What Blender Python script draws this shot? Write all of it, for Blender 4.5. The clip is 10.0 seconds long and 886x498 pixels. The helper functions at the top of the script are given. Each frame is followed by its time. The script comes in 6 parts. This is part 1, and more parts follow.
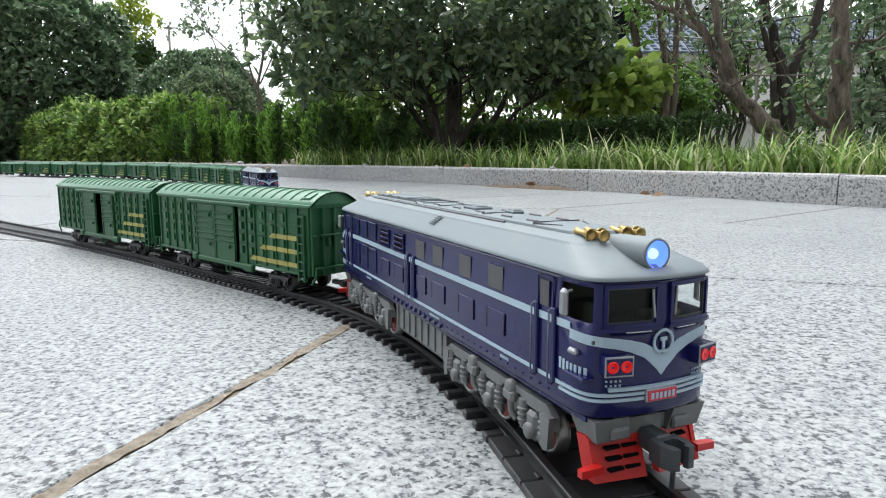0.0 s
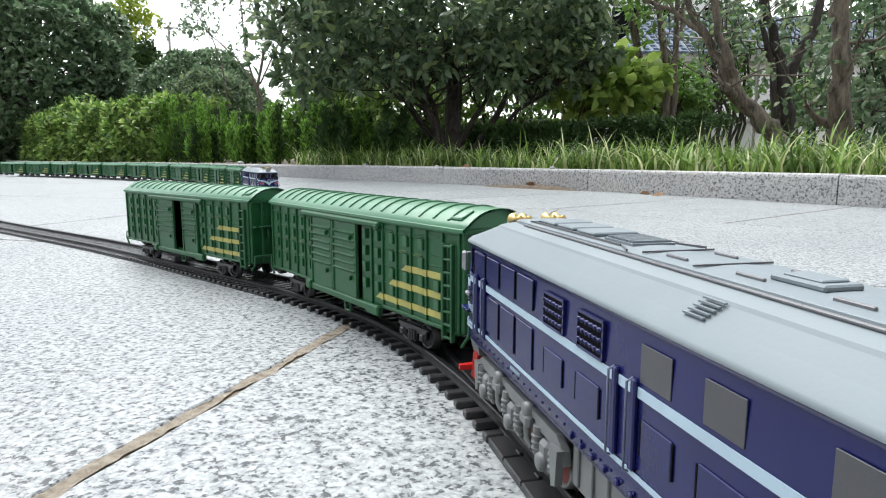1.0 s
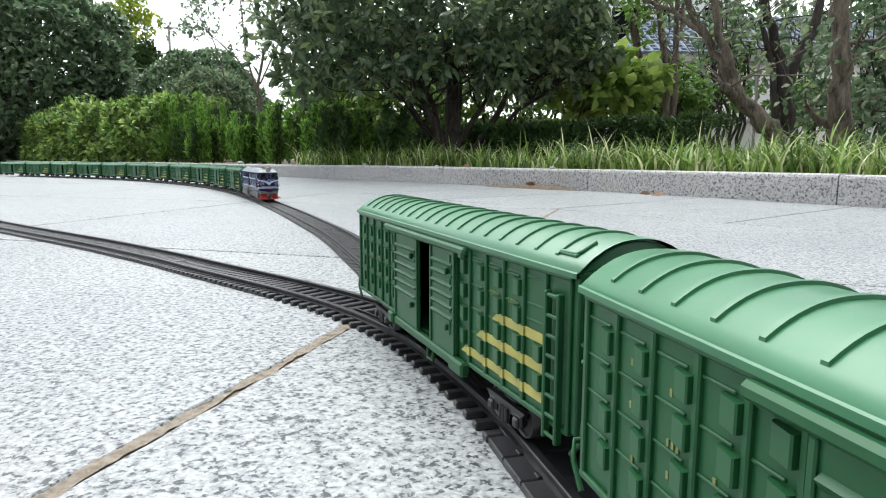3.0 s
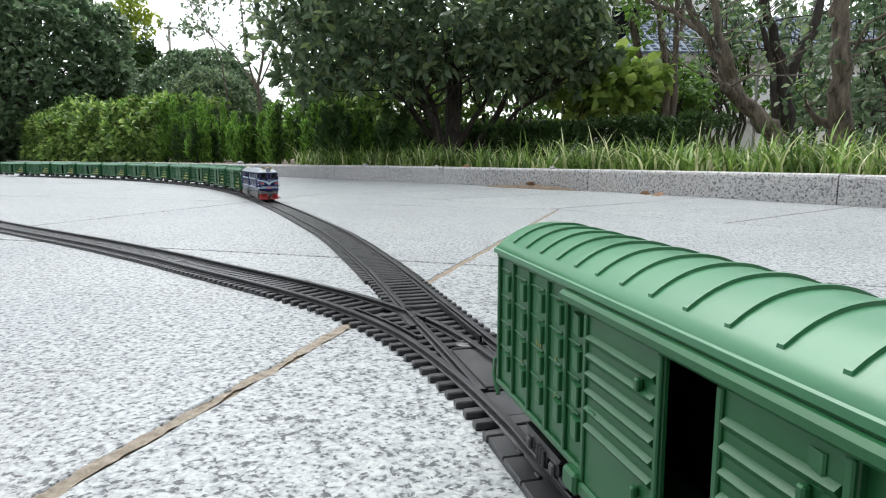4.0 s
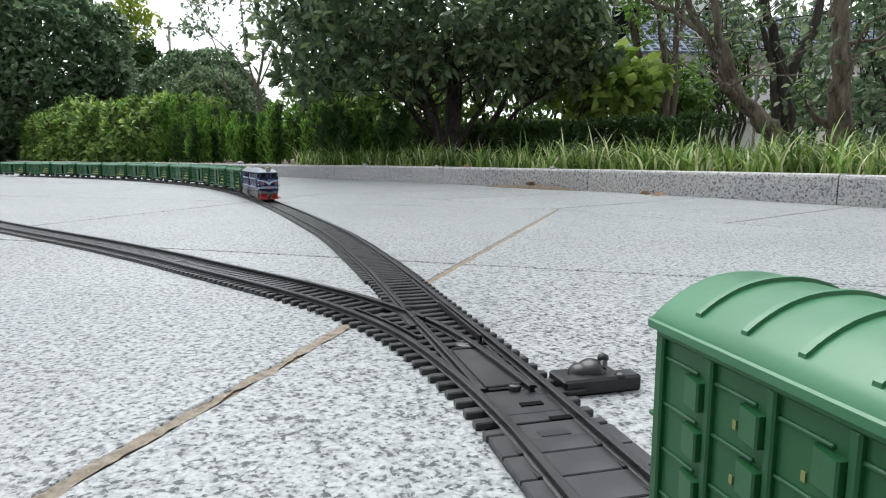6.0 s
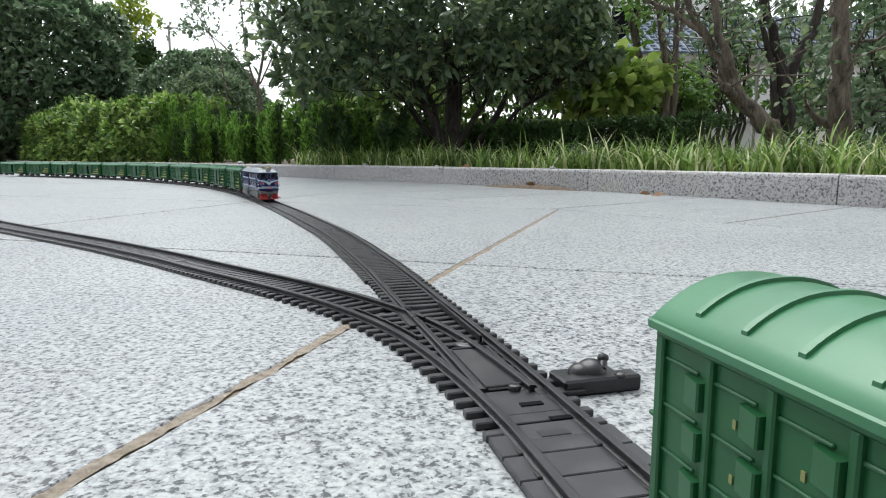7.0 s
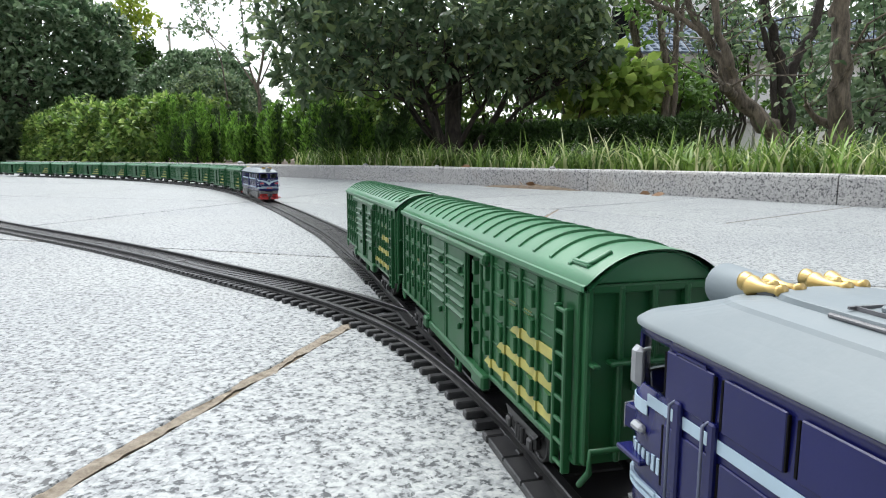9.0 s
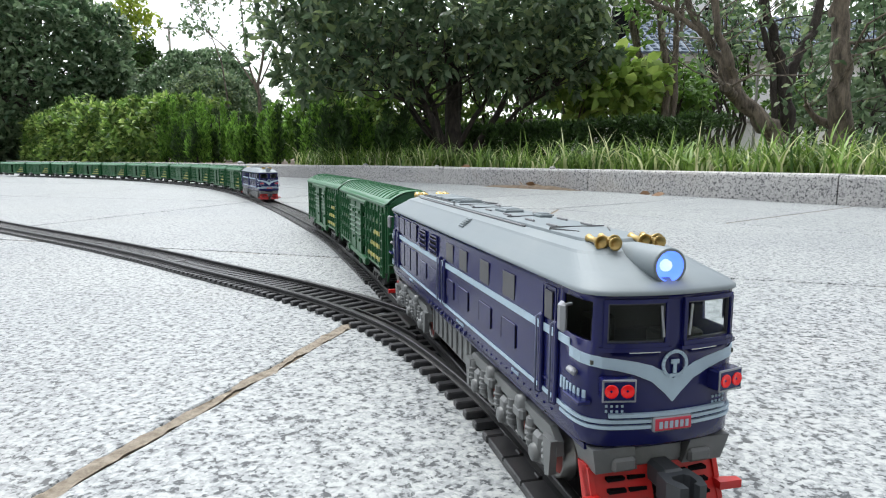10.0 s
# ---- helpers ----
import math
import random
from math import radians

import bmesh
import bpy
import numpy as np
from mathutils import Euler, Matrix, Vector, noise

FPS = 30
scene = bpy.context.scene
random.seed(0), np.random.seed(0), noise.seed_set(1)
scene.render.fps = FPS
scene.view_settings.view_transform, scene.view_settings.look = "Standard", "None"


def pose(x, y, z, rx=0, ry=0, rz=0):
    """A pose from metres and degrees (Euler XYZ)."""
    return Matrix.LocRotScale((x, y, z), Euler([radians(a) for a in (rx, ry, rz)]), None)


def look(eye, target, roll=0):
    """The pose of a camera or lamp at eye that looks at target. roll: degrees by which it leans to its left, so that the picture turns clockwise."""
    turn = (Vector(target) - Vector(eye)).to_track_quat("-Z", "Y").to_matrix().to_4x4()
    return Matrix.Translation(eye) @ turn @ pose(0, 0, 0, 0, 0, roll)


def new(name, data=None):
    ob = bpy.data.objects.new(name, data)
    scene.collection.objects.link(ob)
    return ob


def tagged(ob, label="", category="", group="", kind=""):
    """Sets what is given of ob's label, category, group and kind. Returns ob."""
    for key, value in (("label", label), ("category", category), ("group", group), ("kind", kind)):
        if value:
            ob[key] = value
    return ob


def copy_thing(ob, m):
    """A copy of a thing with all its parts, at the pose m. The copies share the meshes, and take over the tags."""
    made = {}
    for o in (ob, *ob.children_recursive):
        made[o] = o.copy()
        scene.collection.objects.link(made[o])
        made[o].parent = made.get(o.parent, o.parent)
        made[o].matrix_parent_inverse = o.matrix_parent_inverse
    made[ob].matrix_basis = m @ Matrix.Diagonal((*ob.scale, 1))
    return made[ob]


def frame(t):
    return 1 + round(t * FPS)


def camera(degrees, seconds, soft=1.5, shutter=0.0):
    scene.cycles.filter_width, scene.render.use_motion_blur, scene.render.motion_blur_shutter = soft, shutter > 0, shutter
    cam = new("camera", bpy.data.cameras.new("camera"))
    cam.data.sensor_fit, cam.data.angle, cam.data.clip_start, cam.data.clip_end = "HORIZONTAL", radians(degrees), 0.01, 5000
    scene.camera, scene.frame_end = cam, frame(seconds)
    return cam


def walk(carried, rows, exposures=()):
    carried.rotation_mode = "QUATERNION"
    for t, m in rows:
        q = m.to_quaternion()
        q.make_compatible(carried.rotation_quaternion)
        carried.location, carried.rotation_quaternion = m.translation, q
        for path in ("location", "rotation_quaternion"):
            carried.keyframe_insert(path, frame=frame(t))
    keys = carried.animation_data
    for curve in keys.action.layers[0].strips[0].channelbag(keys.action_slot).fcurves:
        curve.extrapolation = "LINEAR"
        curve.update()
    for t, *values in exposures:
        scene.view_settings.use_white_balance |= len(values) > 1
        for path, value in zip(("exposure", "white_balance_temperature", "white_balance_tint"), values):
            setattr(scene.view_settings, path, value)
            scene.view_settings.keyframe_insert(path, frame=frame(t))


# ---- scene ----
# Camera: a phone resting close to the ground beside the track
EYE = (0.0, 0.0, 0.138)
cam = camera(69.9, 10.0, soft=1.1)
CAM_POSE = look(EYE, (0.0, math.cos(radians(8.2)), 0.138 - math.sin(radians(8.2))))
walk(cam, [(0.0, CAM_POSE), (10.0, CAM_POSE)], exposures=[(0.0, 1.1), (0.5, 1.2), (1.5, 1.28), (2.6, 1.25), (4.0, 1.07), (4.8, 0.9), (7.4, 0.92), (8.5, 1.08), (9.5, 1.16), (10.0, 1.15)])

# Light: bright overcast daylight
world = bpy.data.worlds.new("overcast")
scene.world = world
world.use_nodes = True
wn = world.node_tree.nodes
wl = world.node_tree.links
wn.clear()
sky = wn.new("ShaderNodeTexSky")
sky.sky_type = "NISHITA"
sky.sun_disc = False
sky.sun_elevation = radians(66)
sky.sun_rotation = radians(335)
sky.dust_density = 1.0
grey = wn.new("ShaderNodeHueSaturation")
grey.inputs["Saturation"].default_value = 0.22
bg = wn.new("ShaderNodeBackground")
bg.inputs["Strength"].default_value = 0.16
wout = wn.new("ShaderNodeOutputWorld")
wl.new(sky.outputs[0], grey.inputs["Color"])
wl.new(grey.outputs[0], bg.inputs[0])
wl.new(bg.outputs[0], wout.inputs[0])
sun_data = bpy.data.lights.new("sun", "SUN")
sun_data.energy = 2.0
sun_data.angle = radians(56)
sun_data.color = (0.955, 0.985, 0.965)
sun = new("sun", sun_data)
sun.matrix_world = look((-1.0, 2.2, 5.5), (0, 0, 0))
# ---- materials ----
def mat_new(name):
    m = bpy.data.materials.new(name)
    m.use_nodes = True
    return m, m.node_tree.nodes, m.node_tree.links, m.node_tree.nodes["Principled BSDF"]


def coords(n, l, scale=(1, 1, 1)):
    tc = n.new("ShaderNodeTexCoord")
    mp = n.new("ShaderNodeMapping")
    mp.inputs["Scale"].default_value = scale
    l.new(tc.outputs["Object"], mp.inputs[0])
    return mp.outputs[0]


def ramp(n, l, fac, stops):
    r = n.new("ShaderNodeValToRGB")
    while len(r.color_ramp.elements) < len(stops):
        r.color_ramp.elements.new(0.5)
    for e, (p, c) in zip(r.color_ramp.elements, stops):
        e.position = p
        e.color = (*c, 1) if len(c) == 3 else c
    l.new(fac, r.inputs[0])
    return r.outputs[0]


def noise_tex(n, l, vec, scale, detail=3, rough=0.55):
    t = n.new("ShaderNodeTexNoise")
    t.inputs["Scale"].default_value = scale
    t.inputs["Detail"].default_value = detail
    t.inputs["Roughness"].default_value = rough
    l.new(vec, t.inputs["Vector"])
    return t.outputs["Fac"]


def mix_col(n, l, fac, a, b, mode="MIX"):
    m = n.new("ShaderNodeMix")
    m.data_type = "RGBA"
    m.blend_type = mode
    for sock, v in ((m.inputs[0], fac), (m.inputs[6], a), (m.inputs[7], b)):
        if isinstance(v, (int, float)):
            sock.default_value = v
        elif isinstance(v, tuple):
            sock.default_value = (*v, 1)
        else:
            l.new(v, sock)
    return m.outputs[2]


def bump(n, l, height, p, strength=0.3, dist=0.001):
    b = n.new("ShaderNodeBump")
    b.inputs["Strength"].default_value = strength
    b.inputs["Distance"].default_value = dist
    l.new(height, b.inputs["Height"])
    l.new(b.outputs[0], p.inputs["Normal"])


def paint(name, col, rough=0.4, var=0.12, scale=60.0, metallic=0.0, spec=0.5, bumps=0.08, dust=0.0):
    """Moulded or painted surface with faint mottling, fine grain and a little dust."""
    m, n, l, p = mat_new(name)
    v = coords(n, l)
    f = noise_tex(n, l, v, scale, 4)
    g = noise_tex(n, l, v, scale * 18, 2)
    dark = tuple(c * (1 - var) for c in col)
    lite = tuple(min(1, c * (1 + var)) for c in col)
    c = ramp(n, l, f, [(0.3, dark), (0.7, lite)])
    if dust:
        d = ramp(n, l, noise_tex(n, l, v, scale * 0.5, 6, 0.7), [(0.5, (0, 0, 0)), (0.75, (dust, dust, dust))])
        c = mix_col(n, l, d, c, (0.34, 0.32, 0.29))
    l.new(c, p.inputs["Base Color"])
    rr = ramp(n, l, f, [(0.2, (rough * 0.8,) * 3), (0.8, (min(1, rough * 1.25),) * 3)])
    l.new(rr, p.inputs["Roughness"])
    p.inputs["Metallic"].default_value = metallic
    p.inputs["Specular IOR Level"].default_value = spec
    if bumps:
        bump(n, l, g, p, bumps, 0.0004)
    return m


def granite(name, tones, scale=1.0, rough=0.75, stain=0.0):
    """Crystalline stone: pale feldspar, grey quartz and black flecks, with broad tonal drift."""
    m, n, l, p = mat_new(name)
    tc = n.new("ShaderNodeTexCoord")
    info = n.new("ShaderNodeObjectInfo")
    add = n.new("ShaderNodeVectorMath")
    add.operation = "MULTIPLY_ADD"
    l.new(info.outputs["Random"], add.inputs[0])
    add.inputs[1].default_value = (13.0, 7.0, 3.0)
    l.new(tc.outputs["Object"], add.inputs[2])
    v = add.outputs[0]
    warp = n.new("ShaderNodeTexNoise")
    warp.inputs["Scale"].default_value = 160 * scale
    l.new(v, warp.inputs["Vector"])
    wv = n.new("ShaderNodeVectorMath")
    wv.operation = "MULTIPLY_ADD"
    l.new(warp.outputs["Color"], wv.inputs[0])
    wv.inputs[1].default_value = (0.006 / scale,) * 3
    l.new(v, wv.inputs[2])
    cells = n.new("ShaderNodeTexVoronoi")
    cells.inputs["Scale"].default_value = 230 * scale
    l.new(wv.outputs[0], cells.inputs["Vector"])
    sep = n.new("ShaderNodeSeparateColor")
    l.new(cells.outputs["Color"], sep.inputs[0])
    # clusters of grains share a tone
    big = noise_tex(n, l, wv.outputs[0], 95 * scale, 3, 0.6)
    mixf = n.new("ShaderNodeMath")
    mixf.operation = "MULTIPLY_ADD"
    l.new(sep.outputs[0], mixf.inputs[0])
    mixf.inputs[1].default_value = 0.30
    l.new(big, mixf.inputs[2])
    c = ramp(n, l, mixf.outputs[0], [(0.482, tones[0]), (0.522, tones[1]), (0.57, tones[2]), (0.67, tones[3]), (0.82, tones[4])])
    drift = ramp(n, l, noise_tex(n, l, v, 2.2, 5, 0.6), [(0.3, (0.86, 0.86, 0.87)), (0.7, (1.06, 1.05, 1.03))])
    c = mix_col(n, l, 1.0, c, drift, "MULTIPLY")
    if stain:
        s = ramp(n, l, noise_tex(n, l, v, 3.0, 6, 0.7), [(0.55, (0, 0, 0)), (0.8, (stain,) * 3)])
        c = mix_col(n, l, s, c, (0.32, 0.25, 0.17))
    l.new(c, p.inputs["Base Color"])
    p.inputs["Roughness"].default_value = rough
    p.inputs["Specular IOR Level"].default_value = 0.35
    bump(n, l, mixf.outputs[0], p, 0.25, 0.0008)
    return m


def leaf_mat(name, a, b, rough=0.4, trans=0.25, tip=None):
    """Foliage: each leaf takes its own shade between a and b."""
    m, n, l, p = mat_new(name)
    geo = n.new("ShaderNodeNewGeometry")
    stops = [(0.0, a), (0.75, b)] + ([(0.97, tip)] if tip else [])
    c = ramp(n, l, geo.outputs["Random Per Island"], stops)
    v = coords(n, l)
    f = ramp(n, l, noise_tex(n, l, v, 6.0, 3), [(0.3, (0.7, 0.7, 0.7)), (0.7, (1.25, 1.25, 1.25))])
    c = mix_col(n, l, 1.0, c, f, "MULTIPLY")
    l.new(c, p.inputs["Base Color"])
    p.inputs["Roughness"].default_value = rough
    p.inputs["Specular IOR Level"].default_value = 0.4
    t = n.new("ShaderNodeBsdfTranslucent")
    l.new(c, t.inputs["Color"])
    mx = n.new("ShaderNodeMixShader")
    mx.inputs[0].default_value = trans
    l.new(p.outputs[0], mx.inputs[1])
    l.new(t.outputs[0], mx.inputs[2])
    l.new(mx.outputs[0], n["Material Output"].inputs[0])
    return m


def bark_mat(name, a, b, scale=14.0):
    m, n, l, p = mat_new(name)
    v = coords(n, l, (1, 1, 0.25))
    f = noise_tex(n, l, v, scale, 8, 0.65)
    c = ramp(n, l, f, [(0.32, a), (0.62, b)])
    l.new(c, p.inputs["Base Color"])
    p.inputs["Roughness"].default_value = 0.9
    bump(n, l, f, p, 1.0, 0.02)
    return m


def glow(name, col, strength):
    m, n, l, p = mat_new(name)
    p.inputs["Base Color"].default_value = (*col, 1)
    p.inputs["Emission Color"].default_value = (*col, 1)
    p.inputs["Emission Strength"].default_value = strength
    p.inputs["Roughness"].default_value = 0.15
    return m


def glass_mat(name, tint=(0.8, 0.85, 0.85)):
    m, n, l, p = mat_new(name)
    p.inputs["Base Color"].default_value = (*tint, 1)
    p.inputs["Roughness"].default_value = 0.05
    p.inputs["Transmission Weight"].default_value = 1.0
    p.inputs["IOR"].default_value = 1.2
    return m


def soil_mat(name, a, b, scale=30.0, rough=0.95):
    m, n, l, p = mat_new(name)
    v = coords(n, l)
    f = noise_tex(n, l, v, scale, 8, 0.7)
    g = noise_tex(n, l, v, scale * 9, 3, 0.6)
    c = ramp(n, l, f, [(0.3, a), (0.7, b)])
    l.new(c, p.inputs["Base Color"])
    p.inputs["Roughness"].default_value = rough
    bump(n, l, g, p, 0.7, 0.003)
    return m


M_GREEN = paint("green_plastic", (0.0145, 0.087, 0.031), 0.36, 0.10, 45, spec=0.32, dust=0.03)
# Body green made paler: light from the sky put into the roof colour.
M_GREEN_LIT = paint("green_plastic_lit", (0.025, 0.146, 0.060), 0.36, 0.10, 30, spec=0.5, dust=0.03)
M_GREEN_LIT.node_tree.nodes["Principled BSDF"].inputs["Coat Weight"].default_value = 0.22
M_GREEN_LIT.node_tree.nodes["Principled BSDF"].inputs["Coat Roughness"].default_value = 0.36
M_YELLOW = paint("yellow_paint", (0.40, 0.37, 0.10), 0.5, 0.14, 90)
M_OLDMARK = paint("worn_yellow_mark", (0.20, 0.22, 0.075), 0.5, 0.2, 120)
M_NAVY = paint("navy_plastic", (0.0075, 0.0095, 0.076), 0.22, 0.10, 40, spec=0.4)
M_GREYROOF = paint("grey_roof_plastic", (0.155, 0.186, 0.204), 0.50, 0.06, 35, dust=0.14)
M_GREYFRAME = paint("grey_frame_plastic", (0.135, 0.142, 0.144), 0.40, 0.18, 90, dust=0.12)
M_PALEBLUE = paint("pale_blue_paint", (0.36, 0.47, 0.56), 0.45, 0.06, 90)
M_WHITE = paint("white_paint", (0.76, 0.77, 0.78), 0.45, 0.06, 120)
M_PAINTWIN = paint("painted_window_grey", (0.056, 0.056, 0.062), 0.32, 0.08, 60)
M_HANDRAIL = paint("blue_silver_rail", (0.11, 0.125, 0.19), 0.4, 0.1, 90, metallic=0.2)
M_OLIVE = paint("olive_grey_pane", (0.115, 0.115, 0.125), 0.30, 0.08, 60)
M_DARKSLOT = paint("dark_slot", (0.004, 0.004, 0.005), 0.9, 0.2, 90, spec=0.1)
M_GOLD = paint("gold_metal", (0.50, 0.36, 0.14), 0.34, 0.12, 160, metallic=0.85)
M_RED = paint("red_plastic", (0.48, 0.013, 0.011), 0.38, 0.12, 70)
M_REDPLATE = paint("red_plate", (0.52, 0.03, 0.06), 0.45, 0.1, 90)
M_WHEELRED = paint("oxide_red_wheel", (0.25, 0.035, 0.025), 0.5, 0.2, 120)
M_STEEL = paint("bright_steel", (0.26, 0.26, 0.255), 0.34, 0.1, 160, metallic=0.9)
M_SILVER = paint("silver_trim", (0.30, 0.31, 0.33), 0.36, 0.1, 160, metallic=0.6)
M_BLACK = paint("black_plastic", (0.014, 0.014, 0.015), 0.38, 0.25, 70, dust=0.05)
M_TRACK = paint("track_plastic", (0.011, 0.011, 0.012), 0.34, 0.22, 55, spec=0.5, dust=0.05)
M_TRACKTOP = paint("track_plate_plastic", (0.019, 0.019, 0.021), 0.34, 0.30, 40, spec=0.5, dust=0.08)
M_COUPLER = paint("coupler_grey", (0.045, 0.050, 0.056), 0.42, 0.2, 90)
M_CABIN = paint("cab_lining", (0.07, 0.075, 0.06), 0.6, 0.2, 60)
M_LAMP = glow("headlamp_glow", (0.07, 0.16, 0.85), 1.0)
M_LAMPCORE = glow("headlamp_core", (0.40, 0.50, 1.0), 0.7)
M_LENS_OFF = paint("unlit_lens", (0.35, 0.38, 0.42), 0.15, 0.05, 90)
M_REDLAMP = glow("red_lamp", (0.55, 0.006, 0.008), 0.16)
M_GLASS = glass_mat("clear_plastic_pane")
PAVE_TONES = [(0.042, 0.048, 0.053), (0.116, 0.126, 0.135), (0.208, 0.223, 0.232), (0.273, 0.29, 0.298), (0.372, 0.389, 0.389)]
KERB_TONES = [(0.10, 0.10, 0.105), (0.205, 0.205, 0.208), (0.315, 0.313, 0.312), (0.385, 0.382, 0.378), (0.47, 0.465, 0.455)]
M_PAVE = granite("pale_granite", PAVE_TONES, 2.1, 0.46, 0.10)
M_KERB = granite("grey_granite", KERB_TONES, 1.25, 0.8, 0.35)
M_MORTAR = soil_mat("sandy_mortar", (0.115, 0.088, 0.062), (0.30, 0.245, 0.18), 60)
M_SANDY = soil_mat("crumbly_joint_sand", (0.145, 0.115, 0.085), (0.41, 0.36, 0.29), 150)
M_SOIL = soil_mat("garden_soil", (0.035, 0.026, 0.018), (0.11, 0.08, 0.05), 14)
M_SANDHEAP = soil_mat("dry_earth", (0.075, 0.055, 0.040), (0.19, 0.145, 0.10), 60)
M_BARK_DARK = bark_mat("dark_bark", (0.012, 0.010, 0.008), (0.052, 0.042, 0.034), 40)
M_BARK_TAN = bark_mat("tan_bark", (0.022, 0.018, 0.014), (0.19, 0.155, 0.118), 38)
M_LEAF_DARK = leaf_mat("dark_glossy_leaf", (0.046, 0.095, 0.046), (0.175, 0.252, 0.140), 0.26, 0.50)
M_LEAF_SHRUB = leaf_mat("shrub_leaf", (0.052, 0.095, 0.050), (0.190, 0.258, 0.148), 0.25, 0.50, (0.24, 0.31, 0.13))
M_LEAF_LIME = leaf_mat("lime_leaf", (0.034, 0.085, 0.020), (0.22, 0.35, 0.075), 0.4, 0.45, (0.42, 0.52, 0.16))
M_LEAF_PALE = leaf_mat("pale_broad_leaf", (0.13, 0.23, 0.045), (0.32, 0.45, 0.10), 0.4, 0.50, (0.45, 0.55, 0.16))
M_LEAF_MID = leaf_mat("mid_green_leaf", (0.05, 0.115, 0.022), (0.15, 0.28, 0.05), 0.45, 0.35)
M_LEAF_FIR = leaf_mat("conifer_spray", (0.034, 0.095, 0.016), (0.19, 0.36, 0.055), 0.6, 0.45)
# Own green of low hedge and pine; stands for shade in the conifer hedge.
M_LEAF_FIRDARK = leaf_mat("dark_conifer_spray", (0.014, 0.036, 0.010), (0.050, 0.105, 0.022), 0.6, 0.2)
M_LEAF_YELLOW = leaf_mat("yellow_green_leaf", (0.14, 0.22, 0.02), (0.34, 0.42, 0.05), 0.5, 0.4)
M_GRASS = leaf_mat("strap_grass", (0.040, 0.100, 0.018), (0.21, 0.33, 0.065), 0.40, 0.35, (0.60, 0.60, 0.36))
M_LEAF_BROWN = leaf_mat("dead_leaf", (0.10, 0.05, 0.025), (0.24, 0.14, 0.075), 0.7, 0.1)
M_WALLPAINT = paint("white_house_render", (0.66, 0.66, 0.65), 0.85, 0.10, 1.2)
M_ROOFTILE = paint("blue_roof_tile", (0.105, 0.135, 0.175), 0.75, 0.18, 3.0)
M_CONCRETE = paint("weathered_concrete", (0.30, 0.29, 0.27), 0.9, 0.2, 2.0)
# ---- mesh helpers ----
class Build:
    """Collects vertices and faces of one mesh."""

    def __init__(self):
        self.v, self.f, self.smooth = [], [], []

    def add(self, verts, faces, smooth=False):
        o = len(self.v)
        self.v += [tuple(q) for q in verts]
        self.f += [tuple(o + i for i in f) for f in faces]
        self.smooth += [smooth] * len(faces)
        return self

    def box(self, c, s, ch=0.0, m=None):
        """Box at c of size s, with chamfered edges where ch is given."""
        hx, hy, hz = s[0] / 2, s[1] / 2, s[2] / 2
        if ch <= 0:
            vs = [(sx * hx, sy * hy, sz * hz) for sz in (-1, 1) for sy in (-1, 1) for sx in (-1, 1)]
            fs = [(0, 2, 3, 1), (4, 5, 7, 6), (0, 1, 5, 4), (2, 6, 7, 3), (0, 4, 6, 2), (1, 3, 7, 5)]
        else:
            ch = min(ch, hx * 0.9, hy * 0.9, hz * 0.9)
            vs, ids = [], {}
            for sx in (-1, 1):
                for sy in (-1, 1):
                    for sz in (-1, 1):
                        for ax in range(3):
                            q = [sx * (hx - ch), sy * (hy - ch), sz * (hz - ch)]
                            q[ax] = (sx * hx, sy * hy, sz * hz)[ax]
                            ids[sx, sy, sz, ax] = len(vs)
                            vs.append(tuple(q))
            fs = []
            for sg in (-1, 1):
                fs.append([ids[sg, a, b, 0] for a, b in ((-1, -1), (1, -1), (1, 1), (-1, 1))][::sg])
                fs.append([ids[a, sg, b, 1] for a, b in ((-1, -1), (-1, 1), (1, 1), (1, -1))][::sg])
                fs.append([ids[a, b, sg, 2] for a, b in ((-1, -1), (1, -1), (1, 1), (-1, 1))][::sg])
            for a in (-1, 1):
                for b in (-1, 1):
                    fs.append([ids[-1, a, b, 1], ids[1, a, b, 1], ids[1, a, b, 2], ids[-1, a, b, 2]][::a * b])
                    fs.append([ids[a, -1, b, 2], ids[a, 1, b, 2], ids[a, 1, b, 0], ids[a, -1, b, 0]][::a * b])
                    fs.append([ids[a, b, -1, 0], ids[a, b, 1, 0], ids[a, b, 1, 1], ids[a, b, -1, 1]][::a * b])
                    for d in (-1, 1):
                        fs.append([ids[a, b, d, 0], ids[a, b, d, 1], ids[a, b, d, 2]][::a * b * d])
        if m is not None:
            vs = [m @ Vector(q) for q in vs]
        return self.add([(q[0] + c[0], q[1] + c[1], q[2] + c[2]) for q in vs], fs)

    def rod(self, pts, r, n=8, cap=True):
        """Round bar along the points; r is one radius or one for each point."""
        pts = [Vector(q) for q in pts]
        rs = [r] * len(pts) if isinstance(r, (int, float)) else list(r)
        vs, fs = [], []
        side = None
        for i, q in enumerate(pts):
            d = (pts[min(i + 1, len(pts) - 1)] - pts[max(i - 1, 0)]).normalized()
            if side is None:
                side = d.orthogonal().normalized()
            side = (side - d * side.dot(d)).normalized()
            up = d.cross(side)
            for k in range(n):
                a = 2 * math.pi * k / n
                vs.append(q + (side * math.cos(a) + up * math.sin(a)) * rs[i])
        for i in range(len(pts) - 1):
            for k in range(n):
                k2 = (k + 1) % n
                fs.append((i * n + k, i * n + k2, (i + 1) * n + k2, (i + 1) * n + k))
        self.add(vs, fs, True)
        if cap:
            o = len(pts) - 1
            self.add([vs[k] for k in range(n)], [tuple(range(n))[::-1]])
            self.add([vs[o * n + k] for k in range(n)], [tuple(range(n))])
        return self

